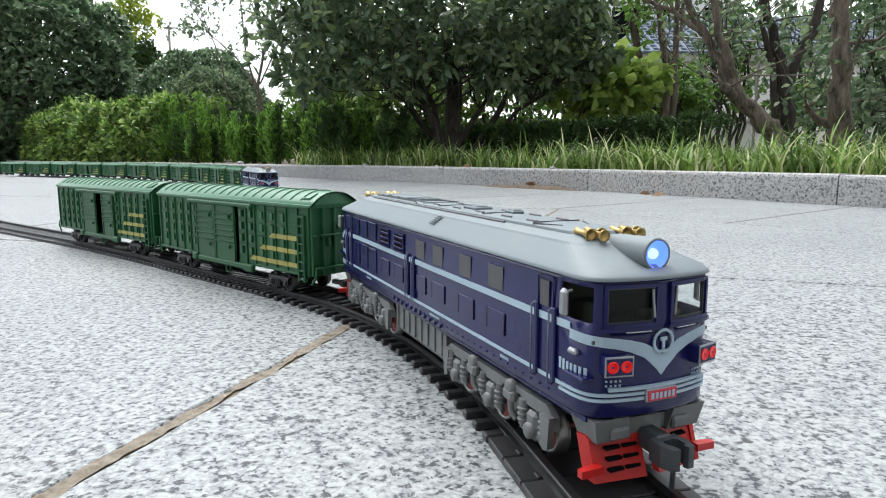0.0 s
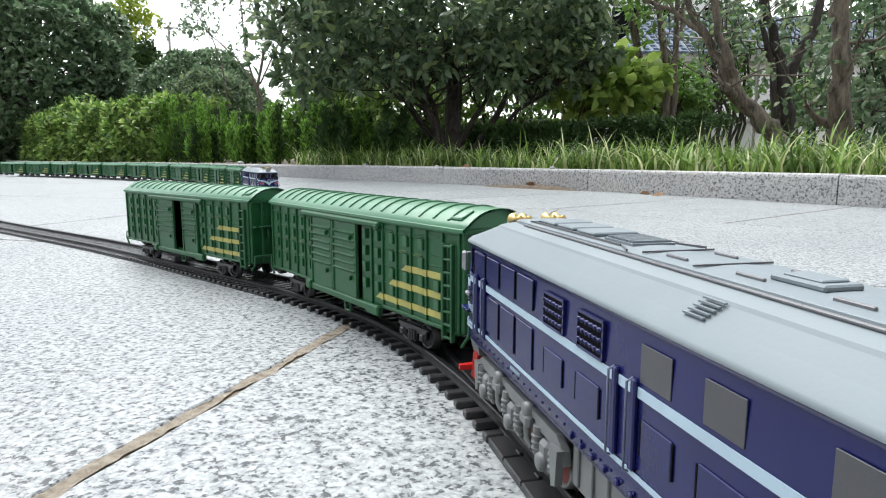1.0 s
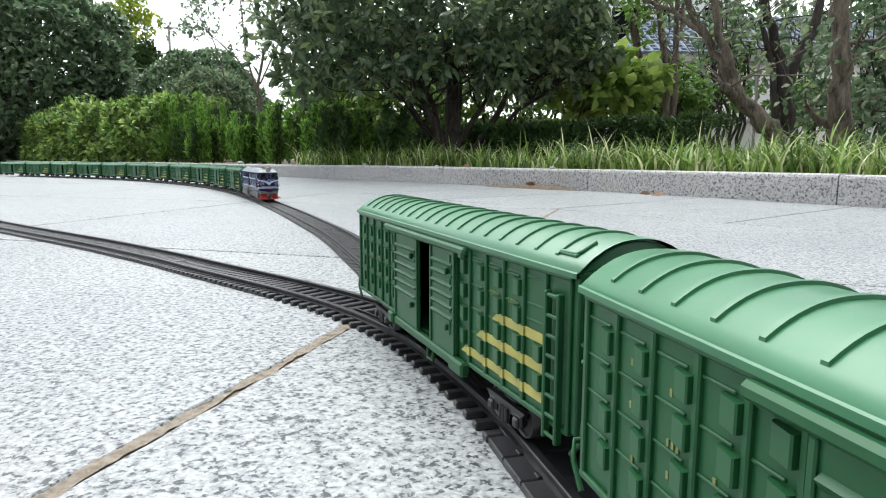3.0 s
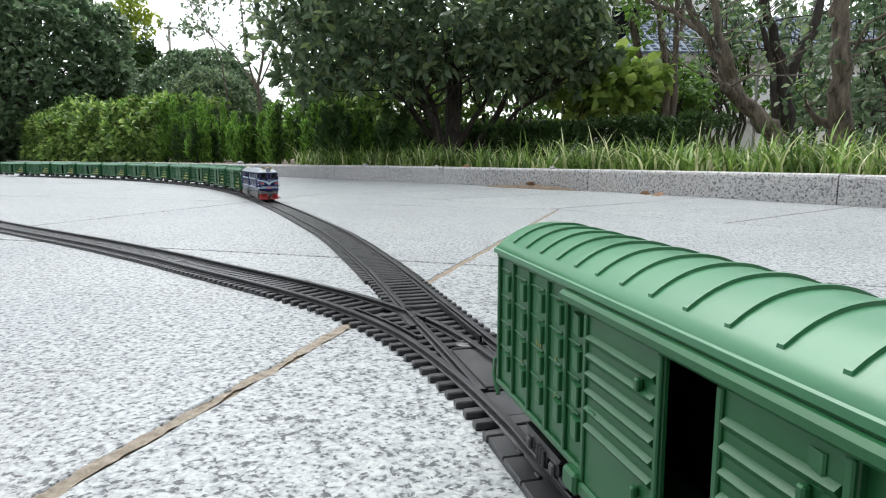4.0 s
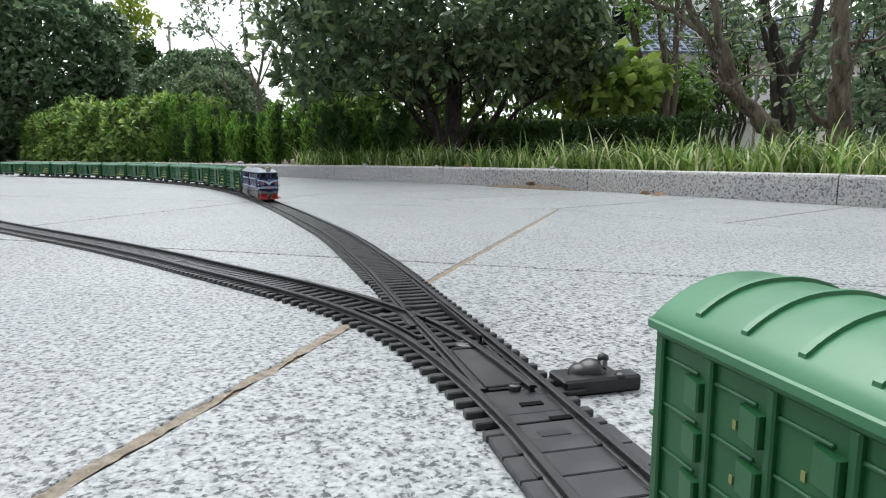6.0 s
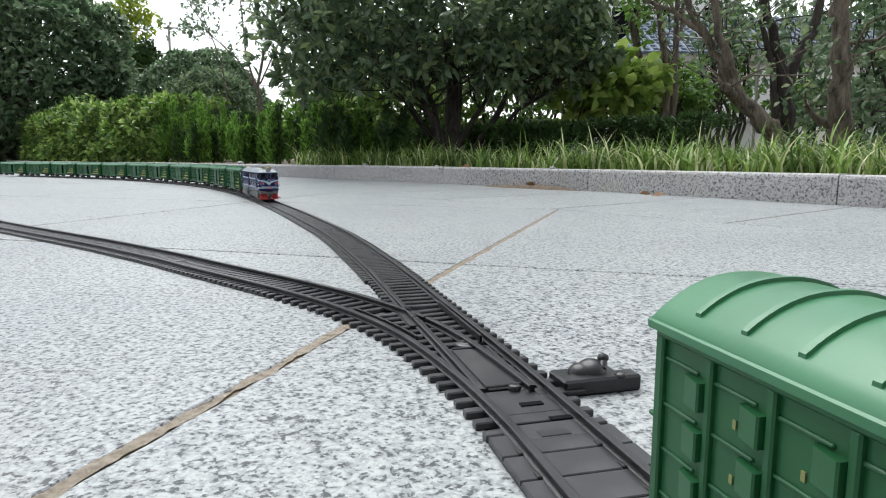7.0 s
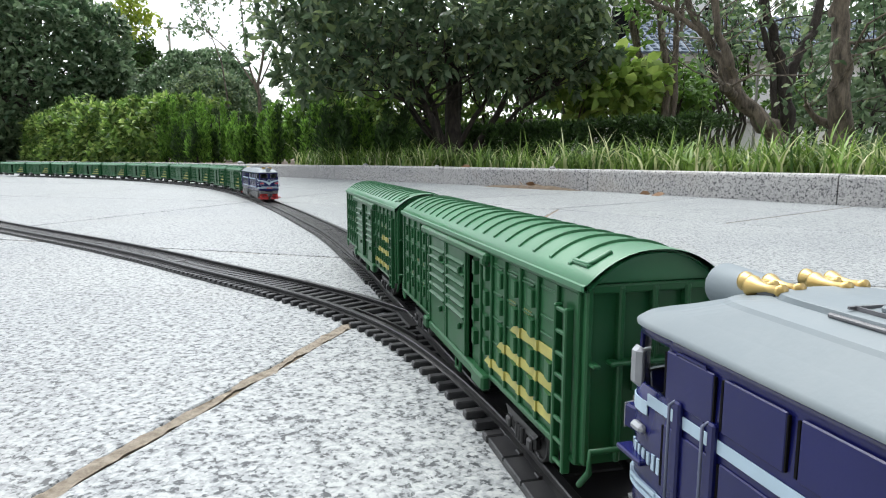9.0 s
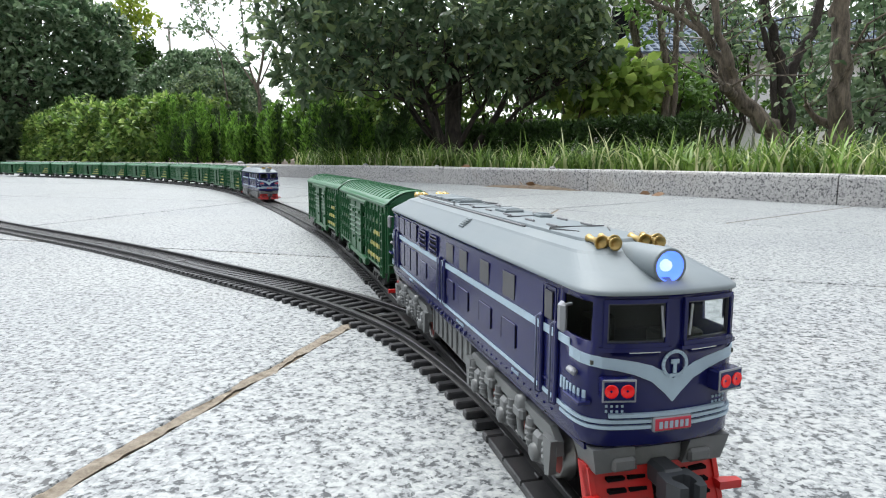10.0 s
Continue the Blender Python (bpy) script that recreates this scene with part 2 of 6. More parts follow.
    def turned(self, axis_p, axis_d, prof, n=20):
        """Surface of revolution: prof is a list of (along, radius)."""
        p, d = Vector(axis_p), Vector(axis_d).normalized()
        a = d.orthogonal().normalized()
        b = d.cross(a)
        vs = [p + d * t + (a * math.cos(2 * math.pi * k / n) + b * math.sin(2 * math.pi * k / n)) * r for t, r in prof for k in range(n)]
        fs = [(i * n + k, i * n + (k + 1) % n, (i + 1) * n + (k + 1) % n, (i + 1) * n + k) for i in range(len(prof) - 1) for k in range(n)]
        return self.add(vs, fs, True)

    def prism(self, poly, off):
        """Solid between a planar polygon and the same polygon moved by off."""
        n, off = len(poly), Vector(off)
        vs = [Vector(q) for q in poly] + [Vector(q) + off for q in poly]
        fs = [tuple(range(n))[::-1], tuple(range(n, 2 * n))] + [(k, (k + 1) % n, n + (k + 1) % n, n + k) for k in range(n)]
        return self.add(vs, fs)

    def mesh(self, name, mat):
        me = bpy.data.meshes.new(name)
        me.from_pydata(self.v, [], self.f)
        me.polygons.foreach_set("use_smooth", self.smooth)
        me.materials.append(mat)
        bm = bmesh.new()
        bm.from_mesh(me)
        bmesh.ops.recalc_face_normals(bm, faces=bm.faces)
        bm.to_mesh(me)
        bm.free()
        me.update()
        return me


def part(name, built, material, parent, label=""):
    """Links a built mesh as one object under its thing or part."""
    me = built if isinstance(built, bpy.types.Mesh) else built.mesh(name, material)
    ob = new(name, me)
    ob.parent = parent
    if label:
        tagged(ob, label)
    return ob


def thing(name, label, category, group="", kind="", m=None):
    e = new(name)
    e.empty_display_size = 0.02
    if m is not None:
        e.matrix_basis = m
    return tagged(e, label, category, group, kind)


def solo(name, built, material, label, category, group="", kind="", m=None):
    me = built if isinstance(built, bpy.types.Mesh) else built.mesh(name, material)
    ob = new(name, me)
    if m is not None:
        ob.matrix_basis = m
    return tagged(ob, label, category, group, kind)


def raw_mesh(name, verts, faces, mat, smooth=False):
    """Mesh from numpy arrays of vertices and equal-sized faces."""
    verts, faces = np.asarray(verts, np.float32), np.asarray(faces, np.int32)
    me = bpy.data.meshes.new(name)
    k = faces.shape[1]
    me.vertices.add(len(verts))
    me.vertices.foreach_set("co", verts.ravel())
    me.loops.add(faces.size)
    me.loops.foreach_set("vertex_index", faces.ravel())
    me.polygons.add(len(faces))
    me.polygons.foreach_set("loop_start", np.arange(0, faces.size, k, dtype=np.int32))
    me.polygons.foreach_set("use_smooth", np.full(len(faces), smooth))
    me.materials.append(mat)
    me.update(calc_edges=True)
    me.validate()
    return me
# ---- ground, paving, kerb ----
GRID = radians(72)      # the paving field
EDGE = radians(129)     # the border course along the kerb
gu = np.array((math.cos(GRID), math.sin(GRID)))
gw = np.array((-math.sin(GRID), math.cos(GRID)))
eu = np.array((math.cos(EDGE), math.sin(EDGE)))
en = np.array((math.sin(EDGE), -math.cos(EDGE)))


def clip(poly, nrm, d, keep_below=True):
    """The part of a polygon on one side of the line nrm.p = d."""
    out = []
    sg = 1 if keep_below else -1
    for i, a in enumerate(poly):
        b = poly[(i + 1) % len(poly)]
        da, db = sg * (a @ nrm - d), sg * (b @ nrm - d)
        if da <= 0:
            out.append(a)
        if (da < 0 < db) or (db < 0 < da):
            out.append(a + (b - a) * (da / (da - db)))
    return out


def ragged(poly, step, amp, rng):
    """Outline with small chips along its edges."""
    out = []
    for i, a in enumerate(poly):
        b = poly[(i + 1) % len(poly)]
        n = max(1, int(np.hypot(*(b - a)) / step))
        d = (b - a) / max(1e-9, np.hypot(*(b - a)))
        nr = np.array((-d[1], d[0]))
        for k in range(n):
            w = 0 if k == 0 else rng.normal(0, amp)
            out.append(a + (b - a) * k / n + nr * w)
    return out


def slab_mesh(poly, top=0.0, deep=0.05):
    n = len(poly)
    b = Build()
    c = np.mean(poly, axis=0)
    inner = [q + (c - q) / max(1e-6, np.hypot(*(c - q))) * 0.0012 for q in poly]
    vs = [(*q, top) for q in inner] + [(*q, top - 0.0010) for q in poly] + [(*q, top - deep) for q in poly]
    fs = [tuple(range(n))]
    for k in range(n):
        k2 = (k + 1) % n
        fs += [(k, n + k, n + k2, k2), (n + k, 2 * n + k, 2 * n + k2, n + k2)]
    return b.add(vs, fs)


ground = solo("ground", Build().add([(-400, -400, -0.0013), (400, -400, -0.0013), (400, 400, -0.0013), (-400, 400, -0.0013)], [(0, 1, 2, 3)]), M_MORTAR, "sandy earth and mortar below the paving slabs", "ground", kind="structure")
pavement = thing("pavement", "pale speckled granite slabs with sandy joints", "pavement", kind="structure")
JOINT3 = float(np.array((0.307, 1.709)) @ en)
KERB_IN = float(np.array((0.30, 3.03)) @ en)
rngp = np.random.default_rng(4)
for i in range(-9, 9):
    for j in range(-9, 9):
        u0, w0 = 0.787 + 0.935 * i, 0.232 + 0.966 * j
        near = -2 < i < 1 and -3 < j < 2
        gap, gapw = 0.0034, 0.0044
        poly = [gu * a + gw * b for a, b in ((u0 + gap, w0 + gapw), (u0 + 0.935 - gap, w0 + gapw), (u0 + 0.935 - gap, w0 + 0.966 - gapw), (u0 + gap, w0 + 0.966 - gapw))]
        poly = clip(poly, en, JOINT3 - 0.003)
        if len(poly) < 3:
            continue
        poly = ragged(poly, 0.02 if near else 0.3, 0.0008 if near else 0.0003, rngp)
        part("slab", slab_mesh(poly), M_PAVE, pavement)
for k in range(-10, 16):
    a0 = 0.666 + 0.485 * k
    poly = [en * p + eu * q for p, q in ((JOINT3 + 0.004, a0 + 0.004), (JOINT3 + 1.1, a0 + 0.004), (JOINT3 + 1.1, a0 + 0.481), (JOINT3 + 0.004, a0 + 0.481))]
    part("slab", slab_mesh(ragged(poly, 0.2, 0.0003, rngp)), M_PAVE, pavement)

# Kerb of one-metre granite blocks along the planting bed
KERB_H = 0.088
kerb_line = [(2.55, -0.55), (2.13, 0.30), (1.66, 1.10), (1.155, 1.861), (0.611, 2.686), (0.0, 3.40), (-0.70, 4.12), (-1.40, 4.83), (-2.12, 5.52), (-2.85, 6.20), (-3.58, 6.88), (-4.3, 7.57), (-5.0, 8.28), (-5.7, 9.0), (-6.4, 9.7), (-7.1, 10.4)]
kerb = thing("kerb", "grey granite kerb blocks edging the planting bed", "kerb", kind="structure")
KERB_W = 0.115
for a, b in zip(kerb_line[:-1], kerb_line[1:]):
    a, b = np.array(a), np.array(b)
    d = (b - a) / np.hypot(*(b - a))
    nr = np.array((d[1], -d[0]))
    a2, b2 = a + d * 0.002, b - d * 0.002
    prof = [(0.0, -0.03), (0.0, KERB_H - 0.010), (0.003, KERB_H - 0.003), (0.010, KERB_H), (KERB_W - 0.005, KERB_H), (KERB_W, KERB_H - 0.005), (KERB_W, -0.03)]
    kb = Build()
    tilt = random.uniform(-0.0025, 0.0025)
    kb.prism([(*(a2 + nr * o), z + tilt) for o, z in prof], (*(b2 - a2), random.uniform(-0.002, 0.002)))
    part("kerb_block", kb, M_KERB, kerb)

# Planting bed behind the kerb
bed_pts = [np.array(q) for q in kerb_line]
bb = Build()
row0, row1 = [], []
for i, q in enumerate(bed_pts):
    a, b = bed_pts[max(i - 1, 0)], bed_pts[min(i + 1, len(bed_pts) - 1)]
    d = (b - a) / np.hypot(*(b - a))
    nr = np.array((d[1], -d[0]))
    row0.append(q + nr * (KERB_W - 0.01))
    row1.append(q + nr * 60)
n = len(row0)
bb.add([(*q, KERB_H - 0.012) for q in row0] + [(*q, KERB_H + 0.02) for q in row1], [(i, i + 1, n + i + 1, n + i) for i in range(n - 1)])
bed = solo("ground_bed", bb, M_SOIL, "dark garden soil of the planting bed behind the kerb", "soil", kind="structure")


def bed_at(t, back):
    """A point of the bed: t runs along the kerb in blocks, back is the distance behind its face."""
    i = int(min(max(math.floor(t), 0), len(bed_pts) - 2))
    a, b = bed_pts[i], bed_pts[i + 1]
    d = (b - a) / np.hypot(*(b - a))
    return a + (b - a) * (t - i) + np.array((d[1], -d[0])) * back


# Unseen plain wall, added to block light from behind the viewer
solo("wall_south", Build().box((0.0, -1.30, 0.85), (9.0, 0.18, 1.74), 0.01), M_CONCRETE, "plain weathered rendered wall, unseen, added to block light", "wall", kind="structure")

# Sand washed out of the nearest joint
sand = Build()
for i in range(261):
    a = -0.30 + 0.85 * i / 260
    wl_ = 0.0040 + 0.0042 * noise.noise(Vector((a * 38, 1.7, 0))) + 0.0030 * noise.noise(Vector((a * 120, 4.0, 0)))
    wr_ = 0.0042 + 0.0045 * noise.noise(Vector((a * 31, 9.1, 0))) + 0.0030 * noise.noise(Vector((a * 110, 6.0, 0)))
    for o, z in ((0.232 + wl_, 0.0001), (0.232 + 0.0012, 0.0003 + 0.0006 * noise.noise(Vector((a * 90, 0, 3)))), (0.232 - 0.0008, -0.0005), (0.232 - wr_, 0.0001)):
        q = gu * a + gw * o
        sand.v.append((q[0], q[1], z))
for i in range(260):
    for k in range(3):
        sand.f.append((4 * i + k, 4 * i + k + 1, 4 * i + k + 5, 4 * i + k + 4))
        sand.smooth.append(True)
solo("joint_sand", sand, M_SANDY, "crumbly brown sand along an open paving joint", "sand", kind="stuff")
# ---- toy railway track ----
GAUGE = 0.0397
RAIL_TOP = 0.009
NEAR_PTS = [(0.256, -0.57), (0.168, -0.19), (0.123, 0.005), (0.100, 0.102), (0.078, 0.2), (0.054, 0.297)]
CURVE_PTS = NEAR_PTS + [(0.0219, 0.3902), (-0.0199, 0.4793), (-0.0788, 0.5618), (-0.148, 0.6349), (-0.219, 0.7007), (-0.2903, 0.7658), (-0.3643, 0.8348), (-0.522, 0.9699), (-0.6838, 1.0978), (-0.8436, 1.2235), (-1.0728, 1.416), (-1.5061, 1.7973), (-2.0032, 2.2537)]
MAIN_PTS = NEAR_PTS + [(0.029, 0.3942), (0.002, 0.4914), (-0.0251, 0.5881), (-0.0522, 0.6852), (-0.0802, 0.7807), (-0.1101, 0.8746), (-0.1399, 0.969), (-0.1715, 1.061), (-0.2051, 1.1531), (-0.2789, 1.3347), (-0.3589, 1.5305), (-0.5142, 1.8869), (-0.6598, 2.1993), (-0.845, 2.56), (-1.1, 2.98), (-1.43, 3.4), (-2.05, 4.02), (-3.2, 4.78), (-4.4, 5.3)]


class Line:
    """Smooth centre line of a track, measured along its length from the near end."""

    def __init__(self, pts, n=24):
        P = np.array(pts)
        out = []
        for i in range(len(P) - 1):
            p0, p1, p2, p3 = P[max(i - 1, 0)], P[i], P[i + 1], P[min(i + 2, len(P) - 1)]
            d = np.hypot(*(p2 - p1))
            m1 = (p2 - p0) / (np.hypot(*(p1 - p0)) + d) * d if i else p2 - p1
            m2 = (p3 - p1) / (np.hypot(*(p3 - p2)) + d) * d if i + 2 < len(P) else p2 - p1
            t = np.linspace(0, 1, n, endpoint=False)[:, None]
            out.append((2 * t**3 - 3 * t**2 + 1) * p1 + (t**3 - 2 * t**2 + t) * m1 + (-2 * t**3 + 3 * t**2) * p2 + (t**3 - t**2) * m2)
        self.p = np.concatenate(out + [P[-1:]])
        self.s = np.r_[0, np.cumsum(np.hypot(*np.diff(self.p, axis=0).T))]

    def at(self, v):
        return np.array((np.interp(v, self.s, self.p[:, 0]), np.interp(v, self.s, self.p[:, 1])))

    def frame_at(self, v):
        """Place, the way towards the near end, and the left of that way."""
        f, r = self.at(v - 0.006), self.at(v + 0.006)
        d = (f - r) / np.hypot(*(f - r))
        return self.at(v), d, np.array((-d[1], d[0]))

    def stand(self, v, half):
        """Pose of a vehicle whose bogies run at v - half and v + half."""
        f, r = self.at(v - half), self.at(v + half)
        d = f - r
        c = (f + r) / 2
        return Matrix.Translation((c[0], c[1], 0)) @ Matrix.Rotation(math.atan2(d[1], d[0]), 4, "Z")


CURVE, MAIN = Line(CURVE_PTS), Line(MAIN_PTS)
RAIL_PROF = [(-0.0034, 0.0036), (0.0034, 0.0036), (0.0034, 0.0046), (0.0014, 0.0052), (0.0014, 0.0066), (0.0022, 0.0073), (0.0022, 0.0085), (0.0016, 0.0090), (-0.0016, 0.0090), (-0.0022, 0.0085), (-0.0022, 0.0073), (-0.0014, 0.0066), (-0.0014, 0.0052), (-0.0034, 0.0046)]


def sweep(line, s0, s1, prof, off=0.0, step=0.012, off_end=None):
    n = max(2, int((s1 - s0) / step) + 1)
    k = len(prof)
    vs, fs = [], []
    for i in range(n):
        c, d, lf = line.frame_at(s0 + (s1 - s0) * i / (n - 1))
        o = off if off_end is None else off + (off_end - off) * i / (n - 1)
        for a, z in prof:
            q = c + lf * (a + o)
            vs.append((q[0], q[1], z))
    for i in range(n - 1):
        for j in range(k):
            fs.append((i * k + j, i * k + (j + 1) % k, (i + 1) * k + (j + 1) % k, (i + 1) * k + j))
    fs += [tuple(range(k))[::-1], tuple(range((n - 1) * k, n * k))]
    return Build().add(vs, fs)


def sleeper_box(a, b, w, z0, z1, ch=0.0006):
    """A cross bar from a to b."""
    d = b - a
    ln = float(np.hypot(*d))
    m = Matrix.Rotation(math.atan2(d[1], d[0]), 4, "Z")
    c = (a + b) / 2
    return Build().box((c[0], c[1], (z0 + z1) / 2), (ln, w, z1 - z0), ch, m.to_3x3())


PLATE = [(-0.0325, 0.0), (0.0325, 0.0), (0.0325, 0.0020), (-0.0325, 0.0020)]


def track_section(line, s0, s1, pitch, gap, fine):
    t = thing("track_section", "black plastic toy track section with moulded sleepers on granite", "toy track", "toy track sections")
    part("base_plate", sweep(line, s0 + 0.0006, s1 - 0.0006, PLATE), M_TRACK, t)
    for sd in (-1, 1):
        part("rail", sweep(line, s0 + 0.0004, s1 - 0.0004, RAIL_PROF, sd * GAUGE / 2), M_TRACK, t)
    n = max(2, int((s1 - s0) / pitch))
    unit = Build().box((0, 0, 0), (0.066, (s1 - s0) / n - gap, 0.0028), 0.0005).mesh("sleeper", M_TRACKTOP)
    for i in range(n):
        c, d, lf = line.frame_at(s0 + (s1 - s0) * (i + 0.5) / n)
        ob = part("sleeper", unit, None, t)
        ob.matrix_basis = Matrix.Translation((c[0], c[1], 0.0030)) @ Matrix.Rotation(math.atan2(lf[1], lf[0]), 4, "Z")
    if fine:
        # rail chairs clipped along the inner and outer foot
        chair = Build().box((0, 0, 0), (0.0024, 0.0050, 0.0014), 0.0004).mesh("rail_chair", M_TRACK)
        for i in range(n):
            c, d, lf = line.frame_at(s0 + (s1 - s0) * (i + 0.12) / n)
            for o in (-GAUGE / 2 - 0.0042, -GAUGE / 2 + 0.0042, GAUGE / 2 - 0.0042, GAUGE / 2 + 0.0042):
                q = c + lf * o
                ob = part("rail_chair", chair, None, t)
                ob.matrix_basis = Matrix.Translation((q[0], q[1], 0.0046)) @ Matrix.Rotation(math.atan2(lf[1], lf[0]), 4, "Z")
    # joiner notch
    c, d, lf = line.frame_at(s1 - 0.004)
    part("joiner", sleeper_box(c - lf * 0.008, c + lf * 0.008, 0.007, 0.0041, 0.0050), M_TRACK, t)
    return t


S_TURN0, S_TURN1 = 0.892, 1.300
for a, b in ((0.15, 0.41), (0.41, 0.67), (0.67, S_TURN0)):
    track_section(MAIN, a, b, 0.0213, 0.0009, a > 0.4)
for k in range(6):
    track_section(CURVE, S_TURN1 + 0.262 * k, S_TURN1 + 0.262 * (k + 1), 0.0105, 0.0040, k == 0)
for k in range(20):
    track_section(MAIN, S_TURN1 + 0.262 * k, S_TURN1 + 0.262 * (k + 1), 0.0105, 0.0040, k < 2)

# Turnout
turn = thing("turnout", "black plastic toy track turnout set for the straight route", "toy track")
n_sl = 27
for i in range(n_sl):
    v = S_TURN0 + 0.006 + (S_TURN1 - S_TURN0 - 0.012) * i / (n_sl - 1)
    ca, da, la = CURVE.frame_at(v)
    cb, db, lb = MAIN.frame_at(v)
    # travelling to the near end, the curved route lies on the right of the straight one
    if np.hypot(*(ca - cb)) < 0.047:
        ends = [(ca - la * 0.033, cb + lb * 0.033)]
    else:
        ends = [(ca - la * 0.033, ca + la * 0.030), (cb - lb * 0.030, cb + lb * 0.033)]
    for a, b in ends:
        part("sleeper", sleeper_box(a, b, 0.0064, 0.0, 0.0042, 0.0007), M_TRACKTOP, turn)
part("stock_rail", sweep(CURVE, S_TURN0, S_TURN1, RAIL_PROF, -GAUGE / 2, 0.008), M_TRACK, turn)
part("stock_rail", sweep(MAIN, S_TURN0, S_TURN1, RAIL_PROF, GAUGE / 2, 0.008), M_TRACK, turn)
S_TIP, S_FROG = 0.940, 1.118
part("switch_blade", sweep(MAIN, S_TIP + 0.002, S_FROG - 0.006, RAIL_PROF, -GAUGE / 2 + 0.0002, 0.008), M_TRACK, turn)
part("switch_blade", sweep(CURVE, S_TIP, S_FROG - 0.012, RAIL_PROF, GAUGE / 2 - 0.0068, 0.008, GAUGE / 2), M_TRACK, turn)
part("closure_rail", sweep(MAIN, S_FROG - 0.004, S_TURN1, RAIL_PROF, -GAUGE / 2, 0.008), M_TRACK, turn)
part("closure_rail", sweep(CURVE, S_FROG - 0.010, S_TURN1, RAIL_PROF, GAUGE / 2, 0.008), M_TRACK, turn)
GUARD = [(-0.0010, 0.0040), (0.0010, 0.0040), (0.0010, 0.0092), (-0.0010, 0.0092)]
part("guard_rail", sweep(MAIN, 1.045, 1.16, GUARD, GAUGE / 2 - 0.0062, 0.008), M_TRACK, turn)
part("guard_rail", sweep(CURVE, 1.06, 1.165, GUARD, -GAUGE / 2 + 0.0062, 0.008), M_TRACK, turn)
FROG = [(-0.0075, 0.0036), (0.0075, 0.0036), (0.0065, 0.0056), (-0.0065, 0.0056)]
part("frog", sweep(MAIN, S_FROG - 0.02, S_FROG + 0.03, FROG, -GAUGE / 2 - 0.001, 0.01), M_TRACK, turn)
# sliding plate between the blades, with its pivot and nub
c0, d0, l0 = MAIN.frame_at(0.992)
ang = math.atan2(d0[1], d0[0])
R3 = Matrix.Rotation(ang, 3, "Z")


def turn_at(x, y, z):
    q = c0 + d0 * x + l0 * y
    return (q[0], q[1], z)


part("slide_plate", Build().box(turn_at(0.003, -0.001, 0.0046), (0.080, 0.0255, 0.0022), 0.0006, R3), M_TRACKTOP, turn, "scuffed flat plate between the blades")
part("plate_rim", Build().box(turn_at(0.040, -0.001, 0.0058), (0.0026, 0.027, 0.0020), 0.0005, R3).box(turn_at(-0.036, -0.001, 0.0058), (0.0022, 0.025, 0.0020), 0.0005, R3).box(turn_at(0.002, 0.0118, 0.0058), (0.075, 0.0018, 0.0020), 0.0004, R3), M_TRACK, turn)
part("pivot", Build().turned(turn_at(-0.046, 0.000, 0.0040), (0, 0, 1), [(0, 0.0085), (0.0022, 0.0085), (0.0026, 0.0078), (0.0026, 0.0055), (0.0036, 0.0052), (0.0036, 0.0024), (0.0022, 0.0020), (0.0022, 0.0)], 24), M_TRACK, turn)
part("nub", Build().turned(turn_at(0.0455, 0.001, 0.0040), (0, 0, 1), [(0, 0.0036), (0.0034, 0.0036), (0.0040, 0.0030), (0.0040, 0.0)], 16), M_TRACK, turn)
part("toe_plate", Build().box(turn_at(0.062, 0.0, 0.0036), (0.034, 0.045, 0.0024), 0.0005, R3).box(turn_at(0.083, 0.0, 0.0034), (0.012, 0.045, 0.0022), 0.0005, R3).box(turn_at(0.100, 0.0, 0.0034), (0.018, 0.050, 0.0022), 0.0005, R3), M_TRACKTOP, turn)
part("slot", Build().box(turn_at(0.068, 0.002, 0.00515), (0.0045, 0.013, 0.0006), 0, R3).box(turn_at(0.0885, 0.010, 0.0048), (0.0045, 0.012, 0.0006), 0, R3), M_DARKSLOT, turn)
part("tie_bar", Build().box(turn_at(0.052, 0.026, 0.0038), (0.0085, 0.030, 0.0024), 0.0005, R3), M_TRACK, turn)
# hand-throw box beside the blades
part("throw_box", Build().box(turn_at(0.0405, 0.0505, 0.0042), (0.026, 0.040, 0.0084), 0.0012, R3).box(turn_at(0.0480, 0.0540, 0.0050), (0.0125, 0.050, 0.0100), 0.0014, R3), M_TRACK, turn, "low black hand-throw box")
dome = Build()
for yy, r in ((0.0455, 0.0075), (0.0530, 0.0098)):
    pr = [(turn_at(0.0455 + (0.010 if r < 0.01 else 0.0) * -0.6, yy, 0.0085))]
    dome.turned(pr[0], (0, 0, 1), [(0, r), (r * 0.35, r * 0.93), (r * 0.6, r * 0.75), (r * 0.8, r * 0.45), (r * 0.86, 0.0)], 18)
part("cover", dome, M_TRACK, turn)
part("lever", Build().rod([turn_at(0.0445, 0.0575, 0.012), turn_at(0.042, 0.0595, 0.0150), turn_at(0.040, 0.0605, 0.0170)], [0.0028, 0.0026, 0.0022], 10).turned(turn_at(0.040, 0.0605, 0.0172), (0, 0, 1), [(-0.003, 0.0), (-0.002, 0.0026), (0, 0.0036), (0.002, 0.0030), (0.0034, 0.0)], 14), M_TRACK, turn, "black knob lever")
part("stud", Build().turned(turn_at(0.0515, 0.066, 0.0088), (0, 0, 1), [(0, 0.0040), (0.0016, 0.0038), (0.0026, 0.0022), (0.0028, 0.0)], 14), M_TRACK, turn)
# ---- boxcars ----
CAR_L, CAR_HW, CAR_Z0, CAR_EAVE, CAR_TOP = 0.3200, 0.0265, 0.0288, 0.0950, 0.1070
CAR_BOGIE = 0.100


